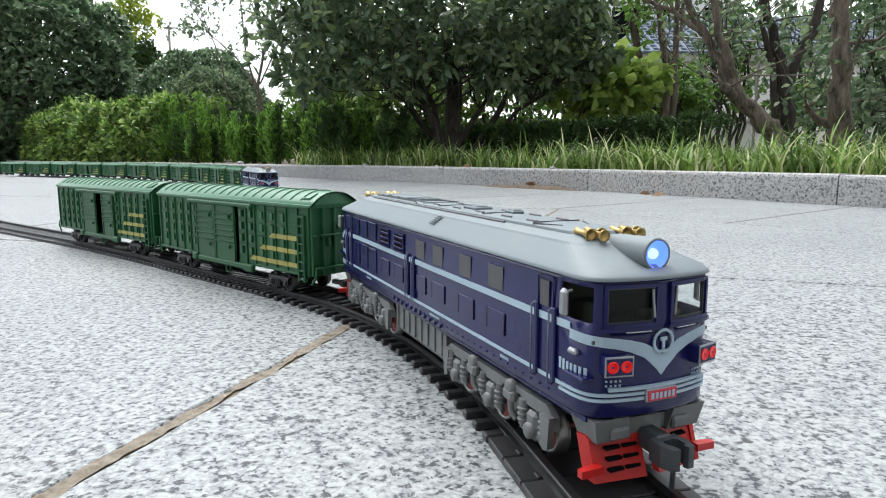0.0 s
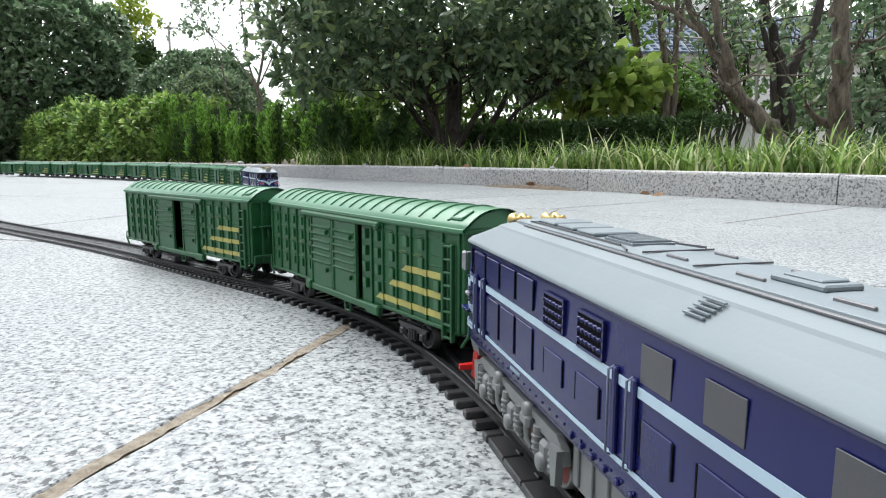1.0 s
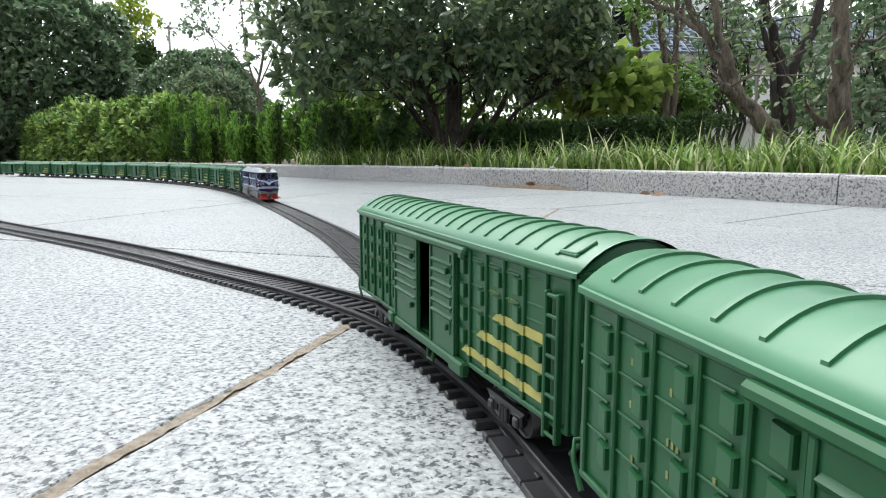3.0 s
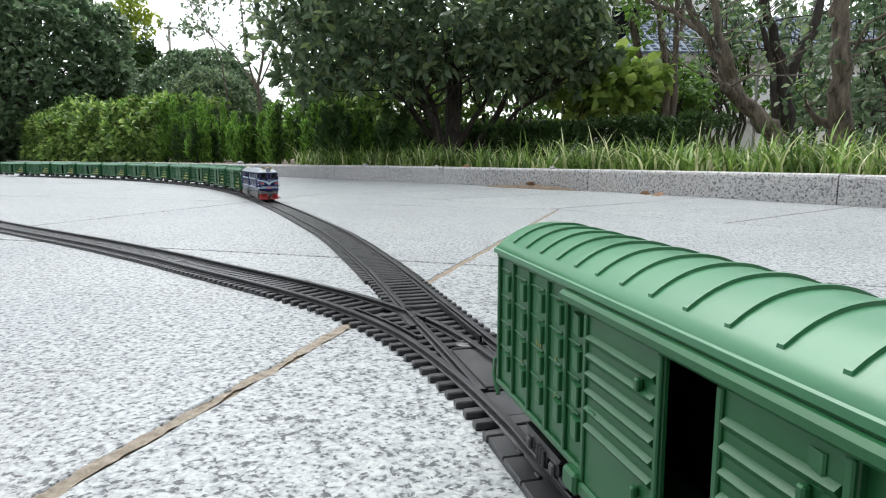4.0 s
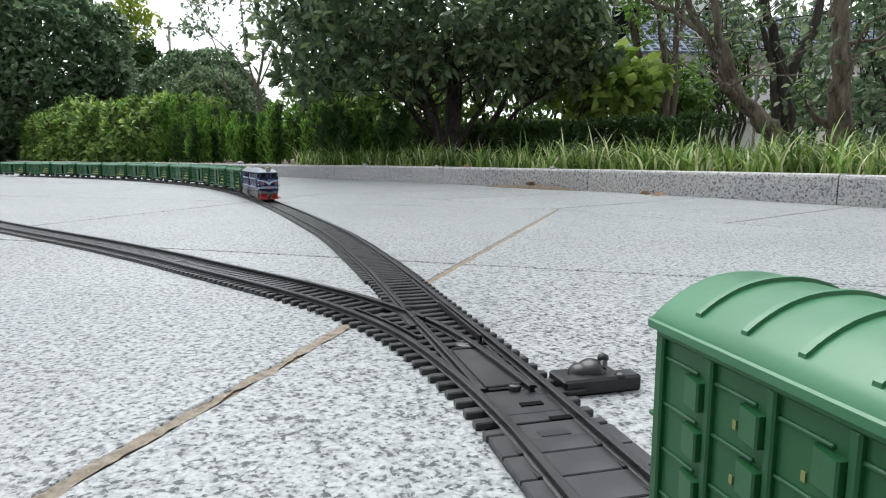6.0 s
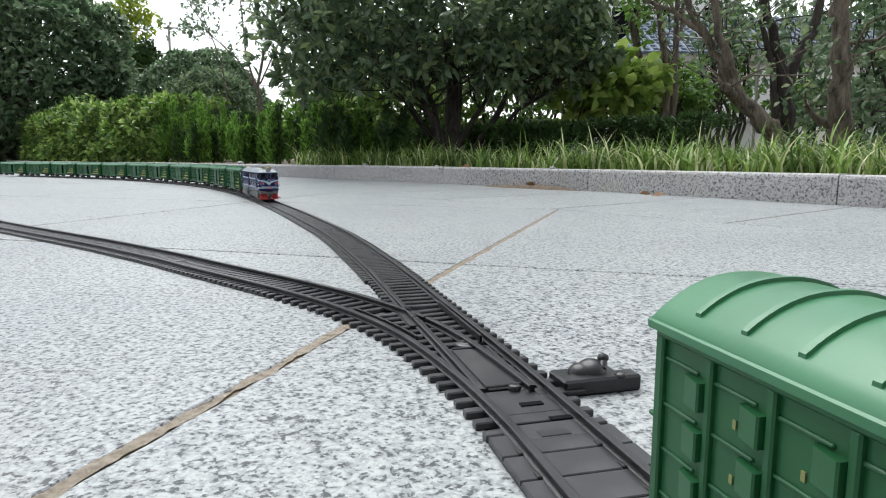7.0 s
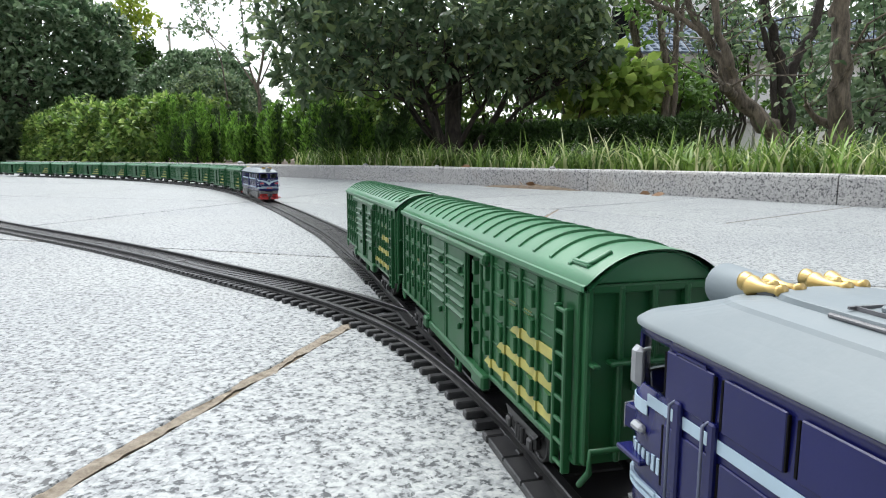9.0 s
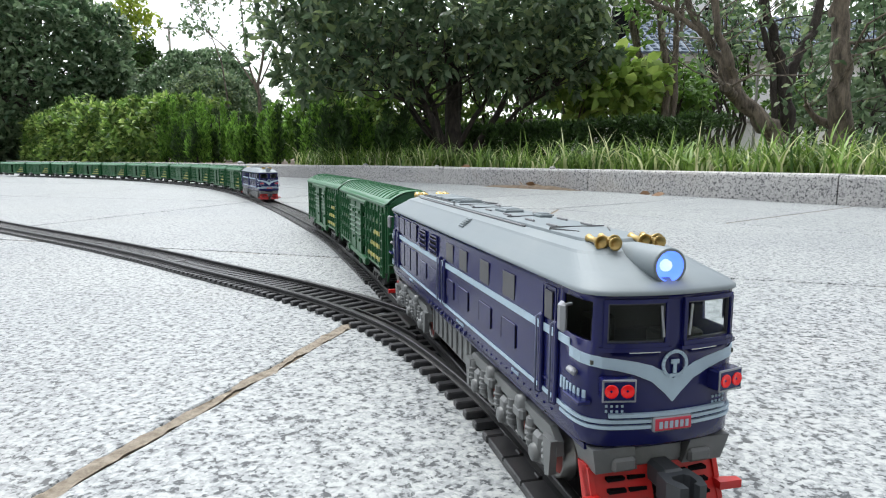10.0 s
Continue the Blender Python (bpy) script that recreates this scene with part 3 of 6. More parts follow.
def wheelset(parent, x, r, mat_disc, mat_tyre, half=GAUGE / 2, name="wheelset"):
    """Axle with two flanged wheels, at the height that puts the tread on the rail."""
    b = Build()
    b.rod([(0, -half - 0.003, 0), (0, half + 0.003, 0)], 0.0016, 10)
    for sd in (-1, 1):
        b.turned((0, 0, 0), (0, sd, 0), [(half + 0.0030, 0.0), (half + 0.0030, 0.0026), (half + 0.0022, 0.0034), (half + 0.0016, r * 0.55), (half + 0.0012, r * 0.80)], 24)
    w = part(name, b, mat_disc, parent)
    w.location = (x, 0, RAIL_TOP + r)
    for sd in (-1, 1):
        t = Build()
        t.turned((0, 0, 0), (0, sd, 0), [(half + 0.0012, r * 0.80), (half + 0.0026, r * 0.84), (half + 0.0026, r * 0.97), (half - 0.0012, r), (half - 0.0018, r + 0.0011), (half - 0.0030, r + 0.0010), (half - 0.0030, r * 0.5)], 24)
        part("tyre", t, mat_tyre, w, "wheel rim")
    return w


def car_bogie(car, x):
    b = Build()
    for sd in (-1, 1):
        y = sd * 0.0245
        for dx in (-0.0125, 0.0125):
            b.box((x + dx, y, 0.0182), (0.0070, 0.0036, 0.0066), 0.0010)
            b.box((x + dx, y + sd * 0.0022, 0.0172), (0.0050, 0.0022, 0.0050), 0.0008)
        b.prism([(x - 0.019, y - 0.0015, 0.0235), (x + 0.019, y - 0.0015, 0.0235), (x + 0.015, y - 0.0015, 0.0195), (x + 0.006, y - 0.0015, 0.0190), (x + 0.0045, y - 0.0015, 0.0130), (x - 0.0045, y - 0.0015, 0.0130), (x - 0.006, y - 0.0015, 0.0190), (x - 0.015, y - 0.0015, 0.0195)], (0, 0.0030, 0))
        for k in (-1, 0, 1):
            b.rod([(x + k * 0.0030, y + sd * 0.0018, 0.0135), (x + k * 0.0030, y + sd * 0.0018, 0.0205)], 0.0012, 8)
    b.box((x, 0, 0.0215), (0.012, 0.046, 0.0060), 0.0008)
    bg = part("bogie", b, M_BLACK, car)
    for dx in (-0.0125, 0.0125):
        wheelset(bg, x + dx, 0.0088, M_BLACK, M_BLACK)
    return bg


def boxcar(doors, label, group, m):
    car = thing("boxcar", label, "toy boxcar", group, m=m)
    L, W, Z0, Z1 = CAR_L / 2 - 0.004, CAR_HW, CAR_Z0, CAR_EAVE
    D0, D1 = -0.058, 0.030
    t = 0.0012
    # walls with a door opening on the side that faces outwards of the curve
    body = part("body", Build().box((0, 0, Z0 + 0.0008), (2 * L - 2 * t, 2 * W - 2 * t, 0.0016)), M_GREEN, car)
    for c, q in (((0, W - t / 2, (Z0 + Z1) / 2), (2 * L, t, Z1 - Z0)), (((-L + D0) / 2, -W + t / 2, (Z0 + Z1) / 2), (D0 + L, t, Z1 - Z0)), (((L + D1) / 2, -W + t / 2, (Z0 + Z1) / 2), (L - D1, t, Z1 - Z0)), (((D0 + D1) / 2, -W + t / 2, Z1 - 0.0025), (D1 - D0, t, 0.005))):
        part("side_wall", Build().box(c, q), M_GREEN, body)
    for sx in (-1, 1):
        part("end_wall", Build().box((sx * (L - t / 2), 0, (Z0 + Z1) / 2), (t, 2 * W - 2 * t, Z1 - Z0)), M_GREEN, body)
    # Near-black sheet behind the door gap stands for the shade inside.
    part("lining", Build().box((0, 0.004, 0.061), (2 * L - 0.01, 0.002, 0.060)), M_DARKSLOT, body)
    # vertical ribs
    ribs = [-0.1545, -0.1345, -0.1145, -0.0945, -0.0765, -0.0605, 0.0625, 0.0815, 0.100, 0.1187, 0.1370, 0.1545]
    for sy in (-1, 1):
        for x in ribs:
            part("rib", Build().box((x, sy * (W + 0.0003), (Z0 + 0.0915) / 2), (0.0025, 0.0025, 0.0915 - Z0), 0.0005), M_GREEN, body)
        rib_top = Build().box((0, sy * (W + 0.0009), 0.0928), (2 * L, 0.0018, 0.0030), 0.0005).box((-0.108, sy * (W + 0.0008), Z0 + 0.0012), (0.096, 0.0018, 0.0026), 0.0005).box((0.108, sy * (W + 0.0008), Z0 + 0.0012), (0.094, 0.0018, 0.0026), 0.0005)
        part("edge_strip", rib_top, M_GREEN, body)
        # raised stiffener pads, four to a bay
        pad_me = Build().prism([(-0.0042, sy * -0.0020, -0.0036), (0.0036, sy * -0.0020, -0.0036), (0.0036, sy * 0.0019, -0.0036), (0.0031, sy * 0.0023, -0.0036), (-0.0032, sy * 0.0012, -0.0036), (-0.0042, sy * 0.0001, -0.0036)], (0, 0, 0.0072)).mesh("pad", M_GREEN)
        for x0, x1 in zip(ribs[:-1], ribs[1:]):
            if x0 < -0.06 < x1 - 0.01 or (x0 < 0 < x1) or x0 < D0 < x1:
                continue
            for k, z in enumerate((0.0440, 0.0565, 0.0690, 0.0815)):
                if x1 > 0.15 or (x1 > 0.13 and z > 0.06):
                    continue
                part("pad", pad_me, None, body).location = (x1 - 0.0050, sy * (W + 0.0007), z)
                part("panel_bead", Build().box(((x0 + x1) / 2 - 0.002, sy * (W + 0.0002), z + 0.0045), (x1 - x0 - 0.006, 0.0009, 0.0010), 0.0003), M_GREEN, body)
        for k in range(4):
            part("pad", pad_me, None, body).location = (0.0375, sy * (W + 0.0009), 0.0440 + 0.0125 * k)
            part("pad", pad_me, None, body).location = (0.0560, sy * (W + 0.0009), 0.0440 + 0.0125 * k)
        part("rib", Build().box((0.0460, sy * (W + 0.0003), (Z0 + 0.0915) / 2), (0.0025, 0.0025, 0.0915 - Z0), 0.0005), M_GREEN, body)
        # thin beads across the upper bays
        for x0, x1 in zip(ribs[6:-2], ribs[7:-1]):
            part("panel_bead", Build().box(((x0 + x1) / 2, sy * (W + 0.0002), 0.0875), (x1 - x0 - 0.004, 0.0009, 0.0010), 0.0003), M_GREEN, body)
        part("panel_bead", Build().box((0.1278, sy * (W + 0.0002), 0.0760), (0.0140, 0.0009, 0.0010), 0.0003).box((0.1278, sy * (W + 0.0002), 0.0690), (0.0140, 0.0009, 0.0010), 0.0003), M_GREEN, body)
        # door runner beam under the eave and sill below
        part("door_runner", Build().box((-0.007, sy * (W + 0.0022), 0.0898), (0.138, 0.0052, 0.0044), 0.0012).box((0.058, sy * (W + 0.0030), 0.0880), (0.006, 0.0040, 0.0050), 0.0012), M_GREEN, body)
        sill = Build().box((-0.003, sy * (W + 0.0016), 0.0262), (0.126, 0.0046, 0.0056), 0.0010).box((-0.062, sy * (W + 0.0026), 0.0268), (0.010, 0.0060, 0.0080), 0.0012).box((0.052, sy * (W + 0.0026), 0.0258), (0.018, 0.0052, 0.0080), 0.0012)
        sill.rod([(0.004, sy * (W + 0.0016), 0.0245), (0.004, sy * (W + 0.0018), 0.0165), (0.0125, sy * (W + 0.0018), 0.0165), (0.0125, sy * (W + 0.0016), 0.0245)], 0.0011, 6)
        part("door_sill", sill, M_GREEN, body)
        # yellow chevron bars
        for z, x0 in ((0.0372, 0.0520), (0.0500, 0.0705), (0.0628, 0.0880)):
            h = 0.0044
            yb = sy * (W + 0.0003)
            bars = Build()
            bars.prism([(x0, yb, z - h / 2), (0.1362, yb, z - h / 2), (0.1362, yb, z + h / 2), (x0 + 0.006, yb, z + h / 2)], (0, sy * 0.0005, 0))
            for xr in (0.0625, 0.0815, 0.100, 0.1187):
                if xr > x0 + 0.006:
                    bars.box((xr, sy * (W + 0.0009), z), (0.0030, 0.0016, h))
            part("yellow_bar", bars, M_YELLOW, body, "faded yellow bar")
        # lettering too small to read
        marks = Build()
        for x, z, w in ((-0.1225, 0.079, 0.007), (-0.1040, 0.077, 0.004), (-0.1215, 0.066, 0.009), (-0.1030, 0.063, 0.007), (-0.1040, 0.054, 0.004), (-0.0855, 0.048, 0.003), (-0.1225, 0.050, 0.003), (-0.0855, 0.062, 0.003), (0.0905, 0.0735, 0.009), (0.1085, 0.0735, 0.009), (0.0555, 0.0665, 0.004)):
            nb = max(1, int(w / 0.0022))
            for k in range(nb):
                marks.box((x + k * 0.0022 - w / 2, sy * (W + 0.0002), z), (0.0011, 0.0004, 0.0021))
        tagged(part("lettering", marks, M_OLDMARK, body, "tiny worn yellow marks"), kind="stuff")
    # ladder on the front corner
    for sy in (-1, 1):
        lad = Build()
        for x in (0.1415, 0.1505):
            lad.box((x, sy * (W + 0.0026), 0.0545), (0.0020, 0.0034, 0.062), 0.0005)
        for k in range(8):
            lad.box((0.1460, sy * (W + 0.0032), 0.0258 + 0.0083 * k), (0.0080, 0.0016, 0.0016), 0.0004)
        part("ladder", lad, M_GREEN, car)
    # sliding door leaves
    for x0, x1 in doors:
        d = Build().box(((x0 + x1) / 2, -W - 0.0014, 0.0582), (x1 - x0, 0.0022, 0.0590), 0.0006)
        ridges = []
        for k in range(6):
            zz = 0.0500 + 0.0060 * k
            ridges.append(Build().prism([(x0 + 0.003, -W - 0.0024, zz - 0.0024), (x0 + 0.003, -W - 0.0042, zz), (x0 + 0.003, -W - 0.0024, zz + 0.0012)], (x1 - x0 - 0.006, 0, 0)))
        dl = part("door", d, M_GREEN, car, "ridged green sliding door leaf")
        for rd in ridges:
            part("ridge", rd, M_GREEN, dl)
        for x in (x0 + 0.0012, x1 - 0.0012):
            part("stile", Build().box((x, -W - 0.0028, 0.0582), (0.0022, 0.0014, 0.0580), 0.0004), M_GREEN, dl)
        for z in (0.0440, 0.0760):
            part("latch", Build().box((x1 - 0.010, -W - 0.0038, z), (0.0022, 0.0022, 0.0036), 0.0005), M_GREEN, dl)
        part("hasp", Build().box((x0 + 0.008, -W - 0.0034, 0.0560), (0.0060, 0.0014, 0.0014), 0.0004), M_GREEN, dl)
    dfar = Build().box((-0.018, W + 0.0012, 0.0582), (0.080, 0.0020, 0.0590), 0.0006)
    df = part("door", dfar, M_GREEN, car, "ridged green sliding door leaf")
    for k in range(8):
        part("ridge", Build().box((-0.018, W + 0.0026, 0.036 + 0.0062 * k), (0.070, 0.0012, 0.0018), 0.0004), M_GREEN, df)
    # end walls: ribs and handrails
    for sx in (-1, 1):
        e = Build()
        X = sx * (L + 0.0008)
        for y in (-0.0253, -0.0130, 0.0, 0.0130, 0.0253):
            e.box((X + sx * 0.0006, y, (Z0 + Z1) / 2), (0.0036, 0.0024, Z1 - Z0 - 0.002), 0.0006)
        e.box((X + sx * 0.0002, 0, 0.0932), (0.0030, 2 * W, 0.0032), 0.0006)
        part("end_frame", e, M_GREEN, body)
        hr = Build()
        hr.box((X + sx * 0.0024, -0.0060, 0.0672), (0.0048, 0.0240, 0.0016), 0.0005).box((X + sx * 0.0030, -0.0240, 0.0672), (0.0060, 0.0030, 0.0016), 0.0005)
        hr.rod([(X, -0.0265, 0.022), (X + sx * 0.007, -0.0265, 0.030), (X + sx * 0.007, -0.0265, 0.0375), (X + sx * 0.007, 0.0265, 0.0375), (X + sx * 0.007, 0.0265, 0.030), (X, 0.0265, 0.022)], 0.0012, 6)
        hr.box((X + sx * 0.0012, 0.0050, 0.0735), (0.0024, 0.0040, 0.0045), 0.0006).rod([(X + sx * 0.001, -0.0065, 0.0640), (X + sx * 0.001, -0.0065, 0.0560)], 0.0015, 8)
        part("handrail", hr, M_GREEN, body)
    # arched roof with transverse ribs
    A, NA = CAR_L / 2, 14
    arc = []
    for k in range(NA + 1):
        y = -0.0280 + 0.0560 * k / NA
        arc.append((y, 0.0953 + (CAR_TOP - 0.0953) * (1 - abs(y / 0.028) ** 2.3)))
    prof = [(-0.0290, 0.0930), (-0.0290, 0.0950), (-0.0284, 0.0955), (-0.0280, 0.0951)] + arc + [(0.0280, 0.0951), (0.0284, 0.0955), (0.0290, 0.0950), (0.0290, 0.0930), (0.0262, 0.0930), (0.0262, 0.0940)] + [(y * 0.93, z - 0.0014) for y, z in arc[::-1]] + [(-0.0262, 0.0940), (-0.0262, 0.0930)]
    rb = Build()
    n = len(prof)
    xs = [-A, -A + 0.0015, A - 0.0015, A]
    ins = [0.985, 1.0, 1.0, 0.985]
    for x, q in zip(xs, ins):
        rb.v += [(x, y * q, 0.093 + (z - 0.093) * q) for y, z in prof]
    for i in range(3):
        for k in range(n):
            rb.f.append((i * n + k, i * n + (k + 1) % n, (i + 1) * n + (k + 1) % n, (i + 1) * n + k))
            rb.smooth.append(3 < k < 3 + NA)
    # closed ends under the arch
    for x in (-A + 0.004, A - 0.004):
        rb.add([(x, y * 0.95, z - 0.0006) for y, z in arc] + [(x, 0.0262, 0.0935), (x, -0.0262, 0.0935)], [tuple(range(NA + 3))])
    roof = part("roof", rb, M_GREEN_LIT, car, "arched ribbed roof, green lightened as if sky-lit")
    for i in range(18):
        x = -0.1450 + 0.0167 * i
        rr = Build()
        sect = [(-0.0012, -0.0006), (-0.0009, 0.0010), (0.0009, 0.0010), (0.0012, -0.0006)]
        lim = 0.0240
        pts = []
        for k in range(19):
            y = -lim + 2 * lim * k / 18
            pts.append((y, 0.0953 + (CAR_TOP - 0.0953) * (1 - abs(y / 0.028) ** 2.3)))
        for y, z in pts:
            rr.v += [(x + a, y, z + h) for a, h in sect]
        for k in range(18):
            for j in range(3):
                rr.f.append((k * 4 + j, k * 4 + j + 1, k * 4 + j + 5, k * 4 + j + 4))
                rr.smooth.append(False)
        rr.add([rr.v[0], rr.v[1], rr.v[2], rr.v[3]], [(0, 1, 2, 3)])
        part("roof_rib", rr, M_GREEN_LIT, roof)
    for sx in (1,):
        st = Build()
        zz = lambda y: 0.0953 + (CAR_TOP - 0.0953) * (1 - abs(y / 0.028) ** 2.3) + 0.0006
        pts = [(sx * 0.1400, -0.0222, zz(0.0222)), (sx * 0.1505, -0.0222, zz(0.0222)), (sx * 0.1515, -0.0205, zz(0.0205)), (sx * 0.1515, -0.0140, zz(0.014))]
        st.rod(pts, 0.0010, 6)
        st.box((sx * 0.1455, -0.0222, zz(0.0222) - 0.0004), (0.0125, 0.0022, 0.0016), 0.0005)
        part("roof_step", st, M_GREEN_LIT, roof)
    # underframe, brake gear and couplers
    u = Build().box((0, 0, 0.0264), (0.285, 0.012, 0.0032), 0.0006).box((0, 0, 0.0276), (0.296, 0.044, 0.0014), 0.0004)
    u.rod([(-0.03, 0.012, 0.0225), (0.002, 0.012, 0.0225)], 0.0038, 12)
    u.box((-0.045, -0.010, 0.0225), (0.014, 0.014, 0.0070), 0.0010)
    for sx in (-1, 1):
        u.box((sx * 0.162, 0, 0.0215), (0.016, 0.0050, 0.0040), 0.0008)
        u.box((sx * 0.1705, 0.0010, 0.0215), (0.0068, 0.0090, 0.0070), 0.0012)
    part("underframe", u, M_BLACK, car)
    for sx in (-1, 1):
        car_bogie(car, sx * CAR_BOGIE)
    return car


SPACING = 0.3441
LOCO_GAP = 0.3775
car_front = boxcar([(-0.058, -0.0165), (-0.0160, 0.0260)], "green plastic toy boxcar with both door leaves slid back", "boxcars of the moving train", CURVE.stand(1.37, CAR_BOGIE))
car_rear = boxcar([(-0.0575, -0.0115), (0.0105, 0.0475)], "green plastic toy boxcar with its side doors parted", "boxcars of the moving train", CURVE.stand(1.717, CAR_BOGIE))
# ---- diesel locomotive ----
LOCO_BOGIE = 0.106
LOCO_FIT = 0.972
HALF = [(0.0, -0.0300), (0.1720, -0.0300), (0.1770, -0.0299), (0.1815, -0.0292), (0.1850, -0.0275), (0.1873, -0.0247), (0.1887, -0.0210), (0.1897, -0.0165), (0.1906, -0.0110), (0.1912, -0.0055), (0.1914, 0.0)]
_nose = np.array([(x, -y) for x, y in HALF[::-1]])          # nose centre to the left flank
_al = np.r_[0, np.cumsum(np.hypot(*np.diff(_nose, axis=0).T))]
FLANK = float(_al[-1])                                      # half the perimeter of one end


def skin(s, out=0.0):
    """A point of the body's outline, s metres round from the nose centre (left positive), pushed outwards."""
    a = abs(s)
    x, y = np.interp(a, _al, _nose[:, 0]), np.interp(a, _al, _nose[:, 1])
    x1, y1 = np.interp(min(a + 0.0008, FLANK), _al, _nose[:, 0]), np.interp(min(a + 0.0008, FLANK), _al, _nose[:, 1])
    x0, y0 = np.interp(max(a - 0.0008, 0), _al, _nose[:, 0]), np.interp(max(a - 0.0008, 0), _al, _nose[:, 1])
    tx, ty = x1 - x0, y1 - y0
    if a < 0.0008:
        tx, ty = 0.0, 1.0
    ln = math.hypot(tx, ty)
    nx, ny = ty / ln, -tx / ln
    x, y = x + nx * out, y + ny * out
    return (x, y if s >= 0 else -y)


def s_of_x(x):
    """How far round from the nose centre the flank reaches x."""
    return float(np.interp(-x, -_nose[:, 0], _al))


def end_flip(b, sx):
    """The same piece at the other end of the locomotive."""
    if sx > 0:
        return b
    b.v = [(-x, -y, z) for x, y, z in b.v]
    return b


def band(s0, s1, zlo, zhi, out, thick, n=30):
    """Raised strip that follows the skin; zlo and zhi are heights, or functions of |s|."""
    lo = zlo if callable(zlo) else (lambda s: zlo)
    hi = zhi if callable(zhi) else (lambda s: zhi)
    b = Build()
    for i in range(n + 1):
        s = s0 + (s1 - s0) * i / n
        p, q = skin(s, out), skin(s, out + thick)
        b.v += [(*p, lo(abs(s))), (*q, lo(abs(s))), (*q, hi(abs(s))), (*p, hi(abs(s)))]
    for i in range(n):
        for k in range(4):
            b.f.append((4 * i + k, 4 * i + (k + 1) % 4, 4 * i + 4 + (k + 1) % 4, 4 * i + 4 + k))
            b.smooth.append(False)
    b.f += [(0, 1, 2, 3), (4 * n, 4 * n + 3, 4 * n + 2, 4 * n + 1)]
    b.smooth += [False, False]
    return b


def plate_on(s, z, w, h, out, thick, ch=0.0004):
    """Small block standing on the skin at s, z."""
    p, q = skin(s, out), skin(s, out + 0.001)
    a = math.atan2(q[1] - p[1], q[0] - p[0])
    m = Matrix.Rotation(a, 3, "Z")
    c = skin(s, out + thick / 2)
    return (c[0], c[1], z), (thick, w, h), ch, m


def rim_rect(b, x0, x1, z0, z1, y, sy, w=0.0008, t=0.0008):
    """Thin raised frame on a flank."""
    yy = sy * (y + t / 2)
    b.box(((x0 + x1) / 2, yy, z0), (x1 - x0, t, w)).box(((x0 + x1) / 2, yy, z1), (x1 - x0, t, w))
    b.box((x0, yy, (z0 + z1) / 2), (w, t, z1 - z0)).box((x1, yy, (z0 + z1) / 2), (w, t, z1 - z0))
    return b


def loco_bogie(loco, sx):
    b = Build()
    X = sx * LOCO_BOGIE
    for sd in (-1, 1):
        y = sd * 0.0272
        top, low, arch = 0.0355, 0.0300, 0.0325
        outline = [(-0.056, top - 0.004), (-0.050, top), (0.050, top), (0.056, top - 0.004), (0.057, low - 0.004), (0.049, low - 0.006), (0.047, low), (0.033, low), (0.028, arch), (0.012, arch), (0.008, low), (-0.008, low), (-0.012, arch), (-0.028, arch), (-0.033, low), (-0.047, low), (-0.049, low - 0.006), (-0.057, low - 0.004)]
        b.prism([(X + a, y - 0.0015, z) for a, z in outline], (0, 0.0030, 0))
        for dx in (-0.040, 0.0, 0.040):
            # axle box between two spring pots
            b.box((X + dx, y + sd * 0.0012, 0.0225), (0.0085, 0.0044, 0.0130), 0.0016)
            b.turned((X + dx, y + sd * 0.0032, 0.0205), (0, sd, 0), [(0, 0.0038), (0.0016, 0.0035), (0.0022, 0.0022), (0.0022, 0.0)], 14)
            for e in (-0.0088, 0.0088):
                b.rod([(X + dx + e, y + sd * 0.0012, 0.0200), (X + dx + e, y + sd * 0.0012, 0.0315)], 0.0024, 10)
                for q in range(3):
                    b.turned((X + dx + e, y + sd * 0.0012, 0.0215 + 0.0026 * q), (0, 0, 1), [(0, 0.0024), (0.0004, 0.0031), (0.0010, 0.0031), (0.0014, 0.0024)], 10)
            b.box((X + dx, y + sd * 0.0008, 0.0186), (0.0225, 0.0030, 0.0028), 0.0008)
        for dx in (-0.020, 0.020):
            b.turned((X + dx, y + sd * 0.0006, 0.0335), (0, sd, 0), [(0, 0.0040), (0.0026, 0.0038), (0.0034, 0.0024), (0.0034, 0.0)], 14)
            b.box((X + dx, y + sd * 0.0020, 0.0300), (0.0100, 0.0044, 0.0060), 0.0014)
            b.rod([(X + dx, y + sd * 0.0022, 0.0300), (X + dx + 0.002, y + sd * 0.0026, 0.0225), (X + dx + 0.005, y + sd * 0.0018, 0.0195)], [0.0018, 0.0015, 0.0012], 8)
        for dx in (-0.0525, 0.0525):
            b.prism([(X + dx - 0.0040, y - 0.001, 0.0320), (X + dx + 0.0040, y - 0.001, 0.0320), (X + dx + 0.0026, y - 0.001, 0.0180), (X + dx - 0.0012, y - 0.001, 0.0165)], (0, sd * 0.0030, 0))
    b.box((X, 0, 0.0325), (0.108, 0.040, 0.0040), 0.001)
    bg = part("bogie", b, M_GREYFRAME, loco, "grey bogie with coil springs and axle boxes")
    for dx in (-0.040, 0.0, 0.040):
        wheelset(bg, X + dx, 0.0104, M_WHEELRED, M_STEEL)
    return bg


